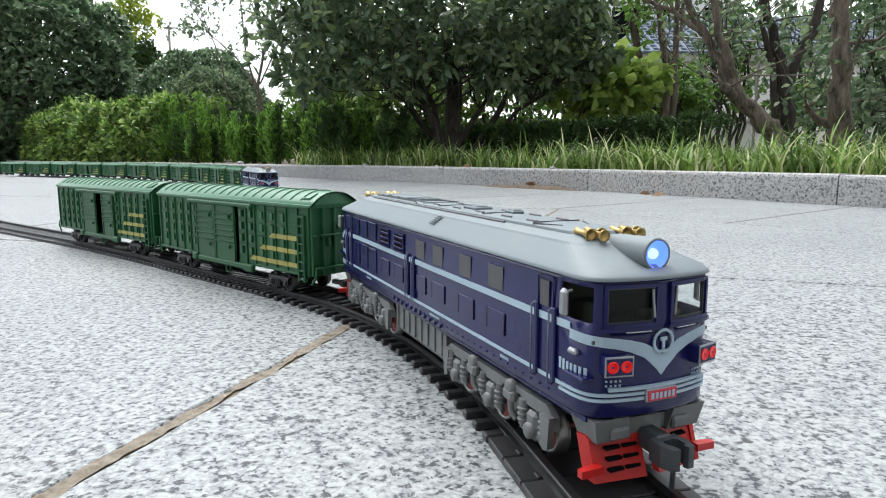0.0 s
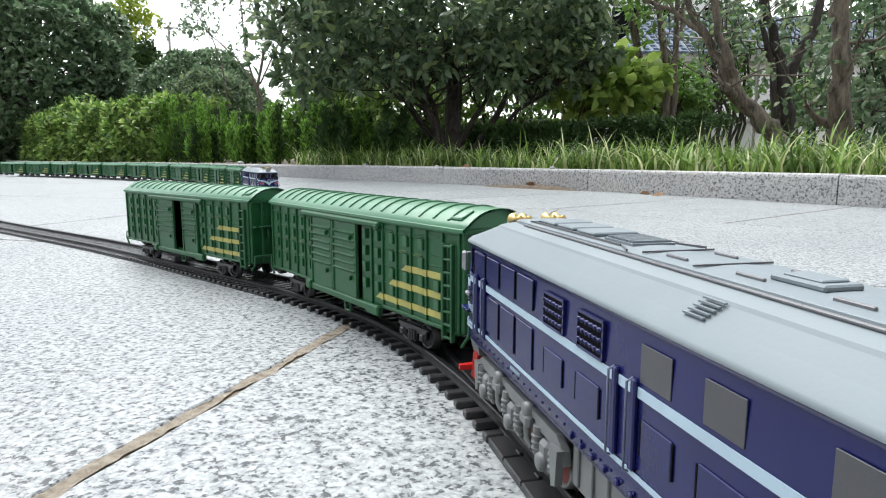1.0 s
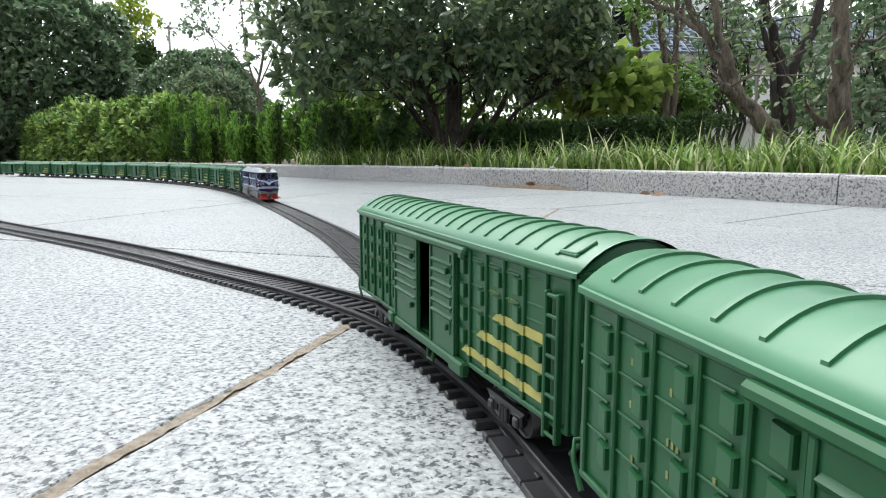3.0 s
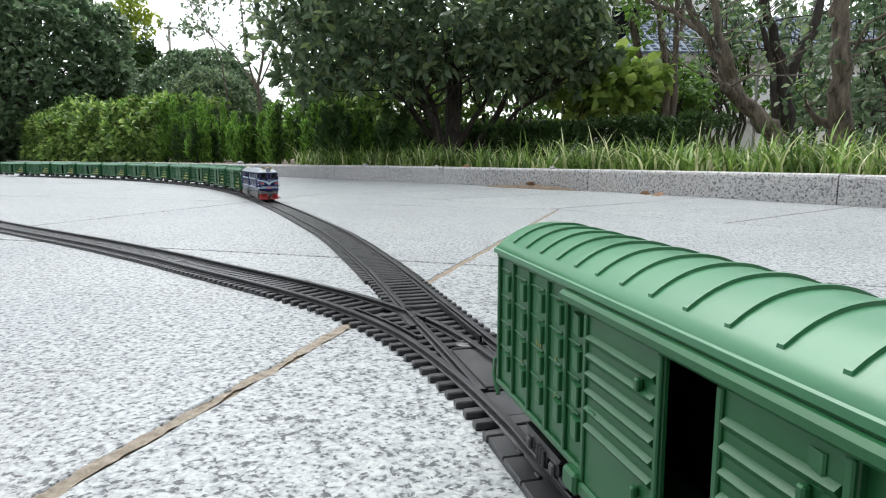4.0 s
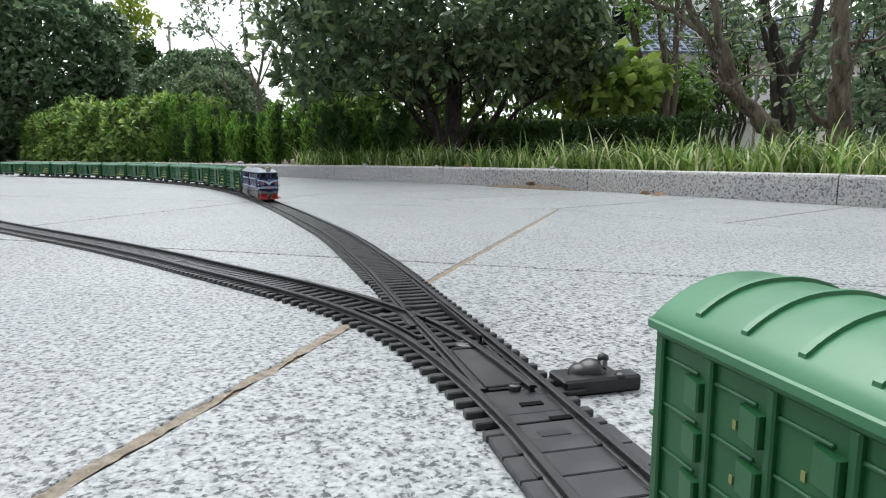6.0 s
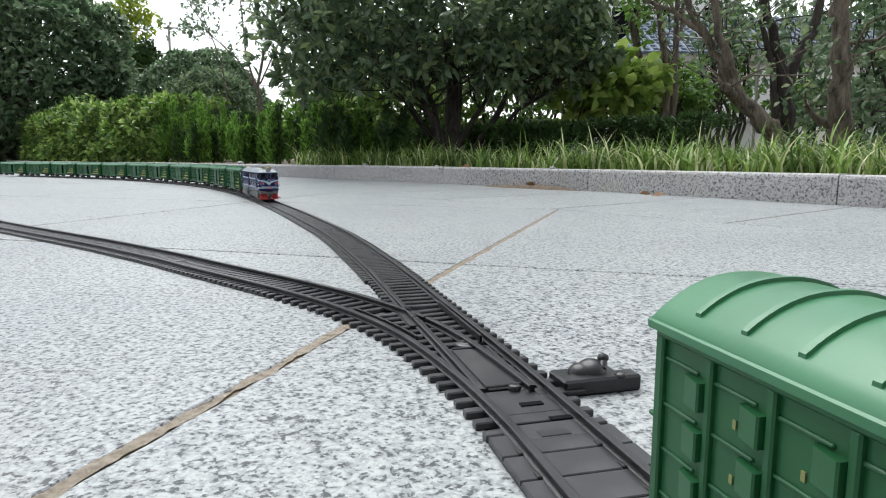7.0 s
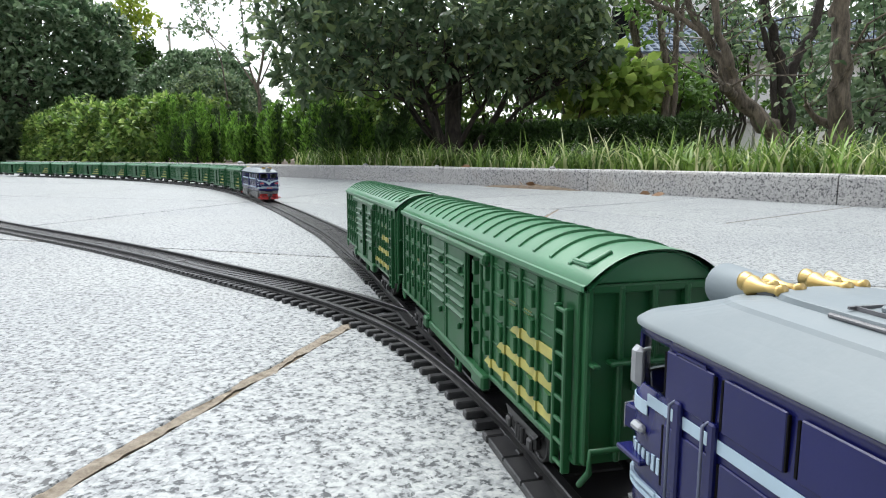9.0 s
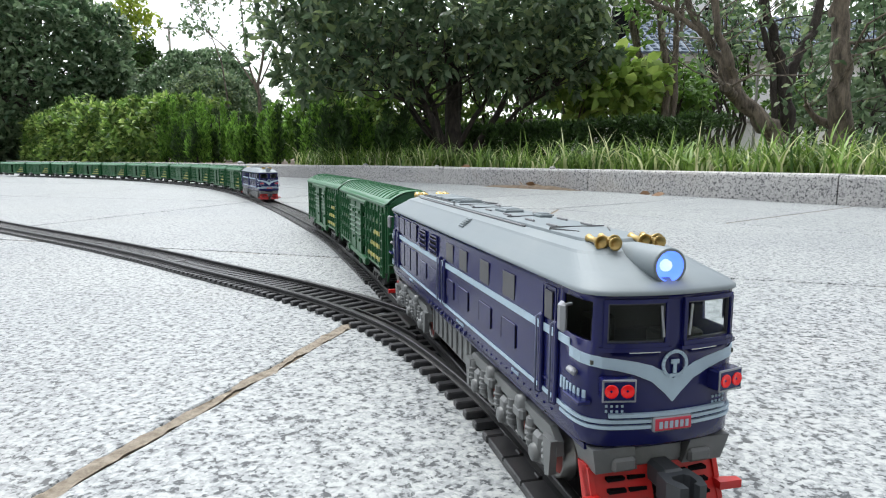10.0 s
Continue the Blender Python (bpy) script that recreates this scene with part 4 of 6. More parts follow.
def locomotive(label, lit, m):
    loco = thing("locomotive", label, "toy locomotive", m=m)
    Z0, Z1 = 0.0398, 0.0935
    # body shell with window openings at both cabs
    s_side0, s_side1 = 0.0290, s_of_x(0.1665)   # side light that wraps towards the corner
    cuts = sorted({0.0, 0.0015, 0.0040, 0.0075, 0.0115, 0.0155, 0.0190, 0.0215, 0.0238, 0.0265, s_side0, 0.0310, 0.0335, 0.0365, 0.0400, s_side1, s_of_x(0.165), s_of_x(0.155), s_of_x(0.10), FLANK})
    zs = [Z0, 0.0412, 0.0460, 0.0600, 0.0770, 0.0905, Z1]

    def hole(a, b, k):
        mid = (a + b) / 2
        return zs[k] == 0.0770 and (0.0040 < mid < 0.0238 or s_side0 < mid < s_side1)
    shell = Build()
    for sx in (-1, 1):
        for sy in (-1, 1):
            for a, b in zip(cuts[:-1], cuts[1:]):
                for k in range(len(zs) - 1):
                    if hole(a, b, k):
                        continue
                    tk = lambda z: -0.0012 if z < 0.0405 else (0.0 if z < 0.08 else -0.0006 * (z - 0.077) / 0.0165)
                    quad = [(a, zs[k]), (b, zs[k]), (b, zs[k + 1]), (a, zs[k + 1])]
                    vs = [(*skin(sy * s, tk(z)), z) for s, z in quad]
                    if sx < 0:
                        vs = [(-x, -y, z) for x, y, z in vs]
                    shell.add(vs, [(0, 1, 2, 3)], True)
    me = shell.mesh("body", M_NAVY)
    bm = bmesh.new()
    bm.from_mesh(me)
    bmesh.ops.remove_doubles(bm, verts=bm.verts, dist=0.00005)
    bmesh.ops.recalc_face_normals(bm, faces=bm.faces)
    bm.to_mesh(me)
    bm.free()
    body = part("body", me, None, loco, "glossy navy plastic body shell")
    so = body.modifiers.new("thickness", "SOLIDIFY")
    so.thickness, so.offset = 0.0013, -1.0
    # floor and cab lining
    part("deck", Build().box((0, 0, 0.0390), (0.366, 0.056, 0.0020)).box((0, 0, 0.0365), (0.340, 0.050, 0.0040), 0.001), M_NAVY, loco)
    for sx in (-1, 1):
        cb = Build().box((sx * 0.1500, 0, 0.0660), (0.0014, 0.0570, 0.0540)).box((sx * 0.1690, 0, 0.0700), (0.0340, 0.0560, 0.0014)).box((sx * 0.1765, 0.010, 0.0735), (0.010, 0.018, 0.0070), 0.001).box((sx * 0.160, -0.012, 0.0750), (0.010, 0.010, 0.0100), 0.001)
        part("cab_lining", cb, M_CABIN, body, "dim olive cab lining with a desk")
        for sy in (-1, 1):
            fr = band(sy * 0.0028, sy * 0.0250, 0.0754, 0.0771, 0.0, 0.0014, 12)
            for piece in (band(sy * 0.0028, sy * 0.0250, 0.0904, 0.0918, -0.0004, 0.0012, 12), band(sy * 0.0028, sy * 0.0041, 0.0768, 0.0908, -0.0002, 0.0012, 3), band(sy * 0.0238, sy * 0.0250, 0.0768, 0.0908, -0.0002, 0.0012, 3)):
                fr.add(piece.v, piece.f)
            wd = part("window_frame", end_flip(fr, sx), M_NAVY, body)
            part("pane", end_flip(band(sy * 0.0040, sy * 0.0238, 0.0770, 0.0905, -0.0012, 0.0004, 10), sx), M_GLASS, wd, "clear cab window pane").visible_shadow = False
            gk = Build()
            for piece in (band(sy * 0.0041, sy * 0.0237, 0.0771, 0.0776, -0.0013, 0.0014, 10), band(sy * 0.0041, sy * 0.0237, 0.0899, 0.0904, -0.0013, 0.0014, 10), band(sy * 0.0041, sy * 0.0046, 0.0776, 0.0899, -0.0013, 0.0014, 2), band(sy * 0.0232, sy * 0.0237, 0.0776, 0.0899, -0.0013, 0.0014, 2)):
                gk.add(piece.v, piece.f)
            part("gasket", end_flip(gk, sx), M_COUPLER, wd, "thin dark window edging")
            sill_b = band(sy * 0.0018, sy * 0.0262, 0.0742, 0.0756, 0.0, 0.0018, 12)
            part("window_ledge", end_flip(sill_b, sx), M_NAVY, wd)
            wiper = Build().rod([(*skin(sy * 0.0058, 0.0008), 0.0895), (*skin(sy * 0.0048, 0.0012), 0.0790)], 0.0005, 5)
            part("wiper", end_flip(wiper, sx), M_SILVER, wd)
            # side mirror
            mx = Build().box((0.1745, sy * 0.0335, 0.0836), (0.0046, 0.0028, 0.0108), 0.0012).rod([(0.1745, sy * 0.030, 0.0880), (0.1745, sy * 0.0335, 0.0875)], 0.0006, 6)
            part("mirror", end_flip(mx, sx), M_SILVER, body, "silver wing mirror")
    # pale stripes: V on the nose, two bands along the flanks
    def vlo(a):
        return float(np.interp(a, [0, 0.0030, 0.0080, 0.0140, 0.0200, 0.0270, 0.0400], [0.0558, 0.0590, 0.0634, 0.0660, 0.0676, 0.0686, 0.0694]))

    def vhi(a):
        return float(np.interp(a, [0, 0.0030, 0.0080, 0.0140, 0.0200, 0.0270, 0.0400], [0.0640, 0.0663, 0.0690, 0.0706, 0.0716, 0.0724, 0.0732]))
    s_mid = s_of_x(0.0)
    for sx in (-1, 1):
        for sy in (-1, 1):
            part("stripe", end_flip(band(0.0, sy * 0.0400, vlo, vhi, 0.0002, 0.0003, 40), sx), M_PALEBLUE, body, "pale blue painted stripe")
            part("stripe", end_flip(band(sy * 0.0400, sy * (s_mid - 0.0), 0.0725, 0.0756, 0.0002, 0.0003, 4), sx), M_PALEBLUE, body)
            part("stripe", end_flip(band(sy * 0.0420, sy * s_mid, 0.0486, 0.0503, 0.0002, 0.0003, 4), sx), M_PALEBLUE, body)
            for z, far_s in ((0.0476, 0.0460), (0.0497, 0.0460), (0.0520, 0.0225)):
                part("nose_strip", end_flip(band(0.0, sy * far_s, z - 0.0006, z + 0.0006, 0.0, 0.0009 if z < 0.05 else 0.0016, 30), sx), M_PALEBLUE, body, "raised pale strip")
            part("grab_bar", end_flip(band(sy * 0.0060, sy * 0.0165, 0.0738, 0.0746, 0.0008, 0.0008, 10), sx), M_WHITE, body, "white grab bar")
            # twin marker lamps
            c, s3, ch, mt = plate_on(sy * 0.0205, 0.0622, 0.0112, 0.0074, -0.001, 0.0062, 0.0006)
            ml = part("marker_lamp", end_flip(Build().box(c, s3, ch, mt), sx), M_NAVY, body, "navy twin marker lamp housing")
            bz = plate_on(sy * 0.0205, 0.0622, 0.0114, 0.0078, 0.0045, 0.0006, 0.0002)
            part("bezel", end_flip(Build().box(*bz), sx), M_SILVER, ml, "silver lamp bezel")
            for e in (-0.0027, 0.0027):
                cc = skin(sy * 0.0205, 0.0)
                c2 = skin(sy * 0.0205, 0.001)
                nv = Vector((c2[0] - cc[0], c2[1] - cc[1], 0)).normalized()
                tv = Vector((-nv.y, nv.x, 0))
                ctr = Vector((cc[0], cc[1], 0.0622)) + nv * 0.0052 + tv * e
                part("lens", end_flip(Build().turned(ctr, nv, [(-0.001, 0.0023), (0.0004, 0.0023), (0.0003, 0.0018), (-0.0001, 0.0)], 16), sx), M_REDLAMP if lit else M_REDPLATE, ml, "red lamp lens")
            # step below the marker lamp and a small side lamp
            part("foot_step", end_flip(Build().box((0.1800, sy * 0.0300, 0.0560), (0.0130, 0.0050, 0.0016), 0.0004), sx), M_NAVY, body)
            part("side_lamp", end_flip(Build().box((0.1775, sy * 0.0308, 0.0650), (0.0058, 0.0026, 0.0026), 0.0009), sx), M_SILVER, body, "small silver side lamp")
            # side number and nose notes, too small or not to be lettered
            nm = Build()
            for k in range(7):
                nm.box(*plate_on(sy * (s_of_x(0.1680) - 0.0025 * k), 0.0578, 0.0014, 0.0034 if k > 1 else 0.0044, 0.0, 0.0004, 0))
            tagged(part("number_bars", end_flip(nm, sx), M_PALEBLUE, body, "row of pale number bars"), kind="stuff")
            nn = Build()
            for r_, zz in enumerate((0.0533, 0.0551)):
                for k in range(4):
                    c, s3, ch, mt = plate_on(sy * 0.0178 + k * 0.0018 * sy, zz, 0.0008, 0.0008, 0.0, 0.0004, 0)
                    nn.box(c, s3, ch, mt)
            part("notice_bars", end_flip(nn, sx), M_PALEBLUE, body, "tiny pale notice bars")
        # emblem: ring with a rail-shaped bar
        em = Build()
        c0_ = skin(0.0, 0.0006)
        for k in range(20):
            a0, a1 = 2 * math.pi * k / 20 + 0.1, 2 * math.pi * (k + 0.88) / 20 + 0.1
            if 4.4 < (a0 + a1) / 2 < 5.0:
                continue
            pts = [(c0_[0], math.cos(a) * r, 0.0692 + math.sin(a) * r) for a, r in ((a0, 0.0050), (a1, 0.0050), (a1, 0.0039), (a0, 0.0039))]
            em.prism(pts, (0.0005, 0, 0))
        em.box((c0_[0] + 0.0003, 0, 0.0680), (0.0006, 0.0011, 0.0036)).box((c0_[0] + 0.0003, 0, 0.0702), (0.0006, 0.0030, 0.0014)).box((c0_[0] + 0.0003, 0, 0.0654), (0.0006, 0.0044, 0.0010))
        part("emblem", end_flip(em, sx), M_PALEBLUE, body, "pale ring emblem")
        pl = part("number_plate", end_flip(Build().box((0.1920, 0.0, 0.0485), (0.0020, 0.0150, 0.0054), 0.0005), sx), M_SILVER, body, "red number plate in a silver frame")
        rp = part("plate_face", end_flip(Build().box((0.1930, 0.0, 0.0485), (0.0008, 0.0138, 0.0042), 0.0002), sx), M_REDPLATE, pl)
        pb = Build()
        for k in range(6):
            pb.box((0.1935, -0.0050 + 0.0020 * k, 0.0485), (0.0004, 0.0012, 0.0024))
        part("plate_bars", end_flip(pb, sx), M_PALEBLUE, pl)
        # pilot, snow plough and coupler
        g = Build().prism([(0.1700, -0.0272, 0.0395), (0.1880, -0.0272, 0.0395), (0.1865, -0.0250, 0.0300), (0.1740, -0.0250, 0.0300)], (0, 0.0160, 0))
        g.prism([(0.1700, 0.0112, 0.0395), (0.1880, 0.0112, 0.0395), (0.1865, 0.0090, 0.0300), (0.1740, 0.0090, 0.0300)], (0, 0.0160, 0))
        g.box((0.1700, 0, 0.0340), (0.030, 0.020, 0.0080), 0.001).box((0.1872, -0.0150, 0.0330), (0.0030, 0.0090, 0.0050), 0.0010).box((0.1872, 0.0150, 0.0330), (0.0030, 0.0090, 0.0050), 0.0010)
        part("pilot", end_flip(g, sx), M_GREYFRAME, loco, "grey plastic pilot beam")
        rb = Build()
        for sy in (-1, 1):
            rb.prism([(0.1800, sy * 0.0030, 0.0310), (0.1840, sy * 0.0030, 0.0310), (0.1905, sy * 0.0030, 0.0145), (0.1865, sy * 0.0030, 0.0145)], (-0.0030, sy * 0.0230, 0))
            rb.prism([(0.1745, sy * 0.0240, 0.0305), (0.1825, sy * 0.0240, 0.0305), (0.1880, sy * 0.0240, 0.0150), (0.1800, sy * 0.0240, 0.0150)], (0, sy * 0.0020, 0))
            rb.prism([(0.1850, sy * 0.0235, 0.0190), (0.1895, sy * 0.0235, 0.0190), (0.1890, sy * 0.0330, 0.0185), (0.1860, sy * 0.0330, 0.0185)], (0, 0, 0.0030))
        pw = part("plough", end_flip(rb, sx), M_RED, loco, "bright red slotted plough")
        sl = Build()
        for sy in (-1, 1):
            for k, z in enumerate((0.0190, 0.0228, 0.0266)):
                xx = 0.1905 - (z - 0.0145) * 0.394 - 0.0012
                for e in (0.0085, 0.0165):
                    sl.box((xx + 0.0002, sy * e, z), (0.0024, 0.0066, 0.0011))
        part("plough_slot", end_flip(sl, sx), M_DARKSLOT, pw)
        cp = Build().box((0.1900, 0, 0.0285), (0.0120, 0.0085, 0.0085), 0.0014)
        cp.prism([(0.1940, -0.0060, 0.0235), (0.2010, -0.0068, 0.0235), (0.2060, -0.0050, 0.0235), (0.2064, -0.0020, 0.0235), (0.2030, -0.0022, 0.0235), (0.2000, -0.0038, 0.0235), (0.1980, -0.0030, 0.0235), (0.1975, 0.0020, 0.0235), (0.1990, 0.0036, 0.0235), (0.2030, 0.0034, 0.0235), (0.2040, 0.0016, 0.0235), (0.2062, 0.0022, 0.0235), (0.2060, 0.0050, 0.0235), (0.2010, 0.0066, 0.0235), (0.1940, 0.0058, 0.0235)], (0, 0, 0.0085))
        cp.rod([(0.2000, 0.0010, 0.0225), (0.1995, 0.0012, 0.0130)], 0.0010, 6)
        part("coupler", end_flip(cp, sx), M_COUPLER, loco, "dark grey knuckle coupler")
        # horns: gold trumpets on the cab roof
        for y0 in (-0.0120, 0.0062):
            for dx, dy, r in ((0.0, 0.0, 0.8), (0.0048, 0.0032, 0.75), (-0.0010, 0.0058, 0.8)):
                hn = Build().turned((0.1580 + dx, y0 + dy, 0.1070), (1, 0, -0.06), [(-0.0080, 0.0), (-0.0076, 0.0021 * r), (-0.0060, 0.0015 * r), (-0.0030, 0.0014 * r), (0.0000, 0.0020 * r), (0.0022, 0.0034 * r), (0.0028, 0.0035 * r), (0.0023, 0.0025 * r), (0.0003, 0.0)], 14)
                part("horn", end_flip(hn, sx), M_GOLD, loco, "gold roof horn")
            part("horn_bracket", end_flip(Build().box((0.1540, y0 + 0.003, 0.1060), (0.0075, 0.0075, 0.0028), 0.0008), sx), M_COUPLER, loco)
        # headlamp in its cowl
        hb = Build().turned((0.1515, 0, 0.1016), (1, 0, 0), [(0.0, 0.0030), (0.012, 0.0056), (0.0345, 0.0064), (0.0352, 0.0062), (0.0352, 0.0053), (0.0320, 0.0050), (0.0300, 0.0)], 28)
        hl = part("headlamp", end_flip(hb, sx), M_GREYROOF, loco, "round headlamp in a grey cowl")
        on = lit and sx > 0
        part("reflector", end_flip(Build().turned((0.1515, 0, 0.1016), (1, 0, 0), [(0.0352, 0.0054), (0.0349, 0.0050), (0.0325, 0.0046), (0.0320, 0.0)], 24), sx), M_LAMP if on else M_LENS_OFF, hl, "blue-lit lens" if on else "unlit lens")
        part("bulb", end_flip(Build().turned((0.1515, 0.0, 0.1016), (1, 0, 0), [(0.0322, 0.0022), (0.0336, 0.0019), (0.0342, 0.0011), (0.0344, 0.0)], 16), sx), M_LAMPCORE if on else M_LENS_OFF, hl)
    # roof: a rounded shell stepping in from the eave
    rings = [(0.0007, 0.0005, 0.0930), (0.0007, 0.0005, 0.0940), (0.0000, -0.0004, 0.0947), (-0.0010, -0.0018, 0.0958), (-0.0045, -0.0120, 0.0988), (-0.0090, -0.0245, 0.1030), (-0.0098, -0.0262, 0.1040), (-0.0150, -0.0350, 0.1060), (-0.0155, -0.0360, 0.1060), (-0.0158, -0.0372, 0.1072), (-0.0162, -0.0380, 0.1074), (-0.0270, -0.0500, 0.1080)]
    base = [skin(s) for s in np.r_[np.linspace(-FLANK + 1e-6, -0.05, 8), np.linspace(-0.045, 0.045, 31), np.linspace(0.05, FLANK - 1e-6, 8)]]
    loop = base + [(-x, -y) for x, y in base[1:-1]]
    loop = [(x, y) for x, y in loop]
    rf = Build()
    nl = len(loop)
    for oy, ox, z in rings:
        fy, fx = (0.030 + oy) / 0.030, (0.1914 + ox) / 0.1914
        rf.v += [(x * fx, y * fy, z) for x, y in loop]
    for i in range(len(rings) - 1):
        for k in range(nl):
            rf.f.append((i * nl + k, i * nl + (k + 1) % nl, (i + 1) * nl + (k + 1) % nl, (i + 1) * nl + k))
            rf.smooth.append(i < 4)
    rf.f.append(tuple(range((len(rings) - 1) * nl, len(rings) * nl)))
    rf.smooth.append(False)
    roof = part("roof", rf, M_GREYROOF, loco, "smooth pale grey roof")
    # roof-top fittings
    dk = Build()
    for sy in (-1, 1):
        for x in (-0.015, 0.018, 0.050, 0.082, 0.108):
            dk.box((x, sy * 0.0085, 0.1079), (0.0110, 0.0010, 0.0014), 0.0003)
        dk.box((-0.020, sy * 0.0152, 0.1063), (0.225, 0.0012, 0.0010), 0.0003)
        dk.box((-0.088, sy * 0.0112, 0.1080), (0.085, 0.0006, 0.0008))
        dk.box((-0.040, sy * 0.0128, 0.1078), (0.012, 0.0006, 0.0008), 0, Matrix.Rotation(sy * 0.35, 3, "Z"))
        dk.box((0.125, sy * 0.0105, 0.1077), (0.016, 0.0006, 0.0008), 0, Matrix.Rotation(sy * -0.45, 3, "Z"))
    for x in (-0.130, -0.0275, 0.000, 0.062, 0.116):
        dk.box((x, 0, 0.1081), (0.0006, 0.026, 0.0006))
    part("roof_slot", dk, M_OLIVE, roof, "dark slots and panel lines")
    for x, y, a, c in ((0.030, 0.0, 0.018, 0.011), (0.066, 0.0050, 0.010, 0.007)):
        part("roof_hatch", Build().box((x, y, 0.1086), (a, c, 0.0018), 0.0005).box((x, y, 0.1097), (a * 0.7, c * 0.7, 0.0008), 0.0003), M_GREYROOF, roof, "raised grey roof hatch")
    for x in (-0.118, -0.098, -0.078):
        part("roof_hatch", Build().box((x, 0, 0.1086), (0.0165, 0.0190, 0.0016), 0.0005), M_GREYROOF, roof, "raised grey roof hatch")
    gr = Build()
    for k in range(9):
        gr.box((-0.062 + 0.0022 * k, 0, 0.1086), (0.0010, 0.0150, 0.0016))
    gr.box((-0.053, 0, 0.1081), (0.0210, 0.0165, 0.0010))
    part("roof_grille", gr, M_GREYROOF, roof)
    for sy in (-1, 1):
        vt = Build()
        for k in range(5):
            vt.box((0.020 + 0.0006 * k, sy * (0.0256 - 0.0010 * k), 0.0995 + 0.0010 * k), (0.0085, 0.0008, 0.0005))
        part("roof_vent", vt, M_GREYROOF, roof)
    # flank panels, louvres, painted windows, handrails
    Y = 0.0300
    for sy in (-1, 1):
        plates = [(q, 0.0190, *zz) for q in (-0.1660, -0.1435, -0.1210, -0.0985) for zz in ((0.0775, 0.0900), (0.0530, 0.0705))] + [(q, w, 0.0562, 0.0670) for q, w in ((-0.0660, 0.0170), (-0.0370, 0.0170), (0.0060, 0.0150), (0.0320, 0.0180), (0.0704, 0.0175), (0.1039, 0.0172))]
        for x0, w, z0, z1 in plates:
            part("flank_panel", Build().box((x0 + w / 2, sy * (Y + 0.0002), (z0 + z1) / 2), (w, 0.0007, z1 - z0), 0.0003), M_NAVY, body)
            # Near-black strips draw the panel seams with their shadow line painted in.
            part("panel_seam", Build().box((x0 - 0.0004, sy * (Y + 0.0002), (z0 + z1) / 2), (0.0007, 0.0006, z1 - z0 - 0.0010)).box((x0 + w + 0.0003, sy * (Y + 0.0002), (z0 + z1) / 2), (0.0005, 0.0006, z1 - z0 - 0.0010)), M_DARKSLOT, body)
        for x0 in (-0.0670, -0.0365):
            lv = Build()
            rim_rect(lv, x0, x0 + 0.0185, 0.0762, 0.0882, Y, sy, 0.0010, 0.0009)
            for k in range(3):
                zz = 0.0788 + 0.0034 * k
                lv.box((x0 + 0.00925, sy * (Y + 0.0006), zz), (0.0180, 0.0012, 0.0011), 0.0003)
                for q in range(6):
                    lv.turned((x0 + 0.0018 + 0.0030 * q, sy * (Y + 0.0006), zz), (0, sy, 0), [(0, 0.0009), (0.0010, 0.0007), (0.0012, 0.0)], 8)
            lo = part("louvre", lv, M_NAVY, body, "navy louvred vent with dark slots")
            part("louvre_back", Build().box((x0 + 0.00925, sy * (Y + 0.0002), 0.0822), (0.0180, 0.0006, 0.0116)), M_DARKSLOT, lo)
        for x0, w in ((0.0040, 0.0150), (0.0325, 0.0145), (0.0700, 0.0140), (0.1040, 0.0148)):
            part("painted_window", Build().box((x0 + w / 2 - (0.0), sy * (Y + 0.00005), 0.0825), (w, 0.0004, 0.0110), 0.0001), M_PAINTWIN, body, "grey painted engine-room window")
        for x in (-0.1615, -0.1480, -0.0110, 0.0000, 0.1480, 0.1615):
            tall = abs(x) < 0.1
            b0, t0 = (0.0490, 0.0770) if tall else (0.0465, 0.0785)
            hr = Build().rod([(x, sy * Y, b0), (x, sy * (Y + 0.0020), b0 + 0.0010), (x, sy * (Y + 0.0020), t0 - 0.0010), (x, sy * Y, t0)], 0.00045, 6)
            part("handrail", hr, M_HANDRAIL, body)
            part("door_edge", Build().box((x + 0.0022, sy * (Y + 0.0007), (b0 + t0) / 2 + 0.001), (0.0026, 0.0018, t0 - b0 - 0.001), 0.0005), M_NAVY, body)
        # cab door and its slot window
        for sx in (-1, 1):
            part("cab_door", rim_rect(Build(), sx * 0.1560 - 0.0058, sx * 0.1560 + 0.0058, 0.0545, 0.0905, Y, sy, 0.0006, 0.0005), M_NAVY, body)
            part("door_window", Build().box((sx * 0.1555, sy * (Y + 0.0002), 0.0835), (0.0066, 0.0006, 0.0105)), M_PAINTWIN, body, "grey painted cab door window")
        # rivets and lettering along the sill
        rv = Build()
        for k in range(46):
            rv.box((-0.160 + 0.0071 * k, sy * (Y + 0.0001), 0.0440), (0.0008, 0.0006, 0.0008))
        for k in range(11):
            rv.box((-0.040 + 0.0084 * k, sy * (Y + 0.0002), 0.0425), (0.0022, 0.0016, 0.0022), 0.0004)
        part("sill_rivets", rv, M_NAVY, body)
        sm = Build()
        for x, nb in ((-0.105, 7), (0.028, 9), (0.118, 5)):
            for k in range(nb):
                sm.box((x + 0.0017 * k, sy * (Y + 0.0002), 0.0462), (0.0010, 0.0005, 0.0013))
        part("sill_notes", sm, M_PALEBLUE, body, "tiny pale sill markings")
    # fuel tank with ribs
    ft = Build().prism([(-0.046, -0.0262, 0.0395), (-0.046, 0.0262, 0.0395), (-0.046, 0.0262, 0.0215), (-0.046, 0.0225, 0.0175), (-0.046, -0.0225, 0.0175), (-0.046, -0.0262, 0.0215)], (0.0895, 0, 0))
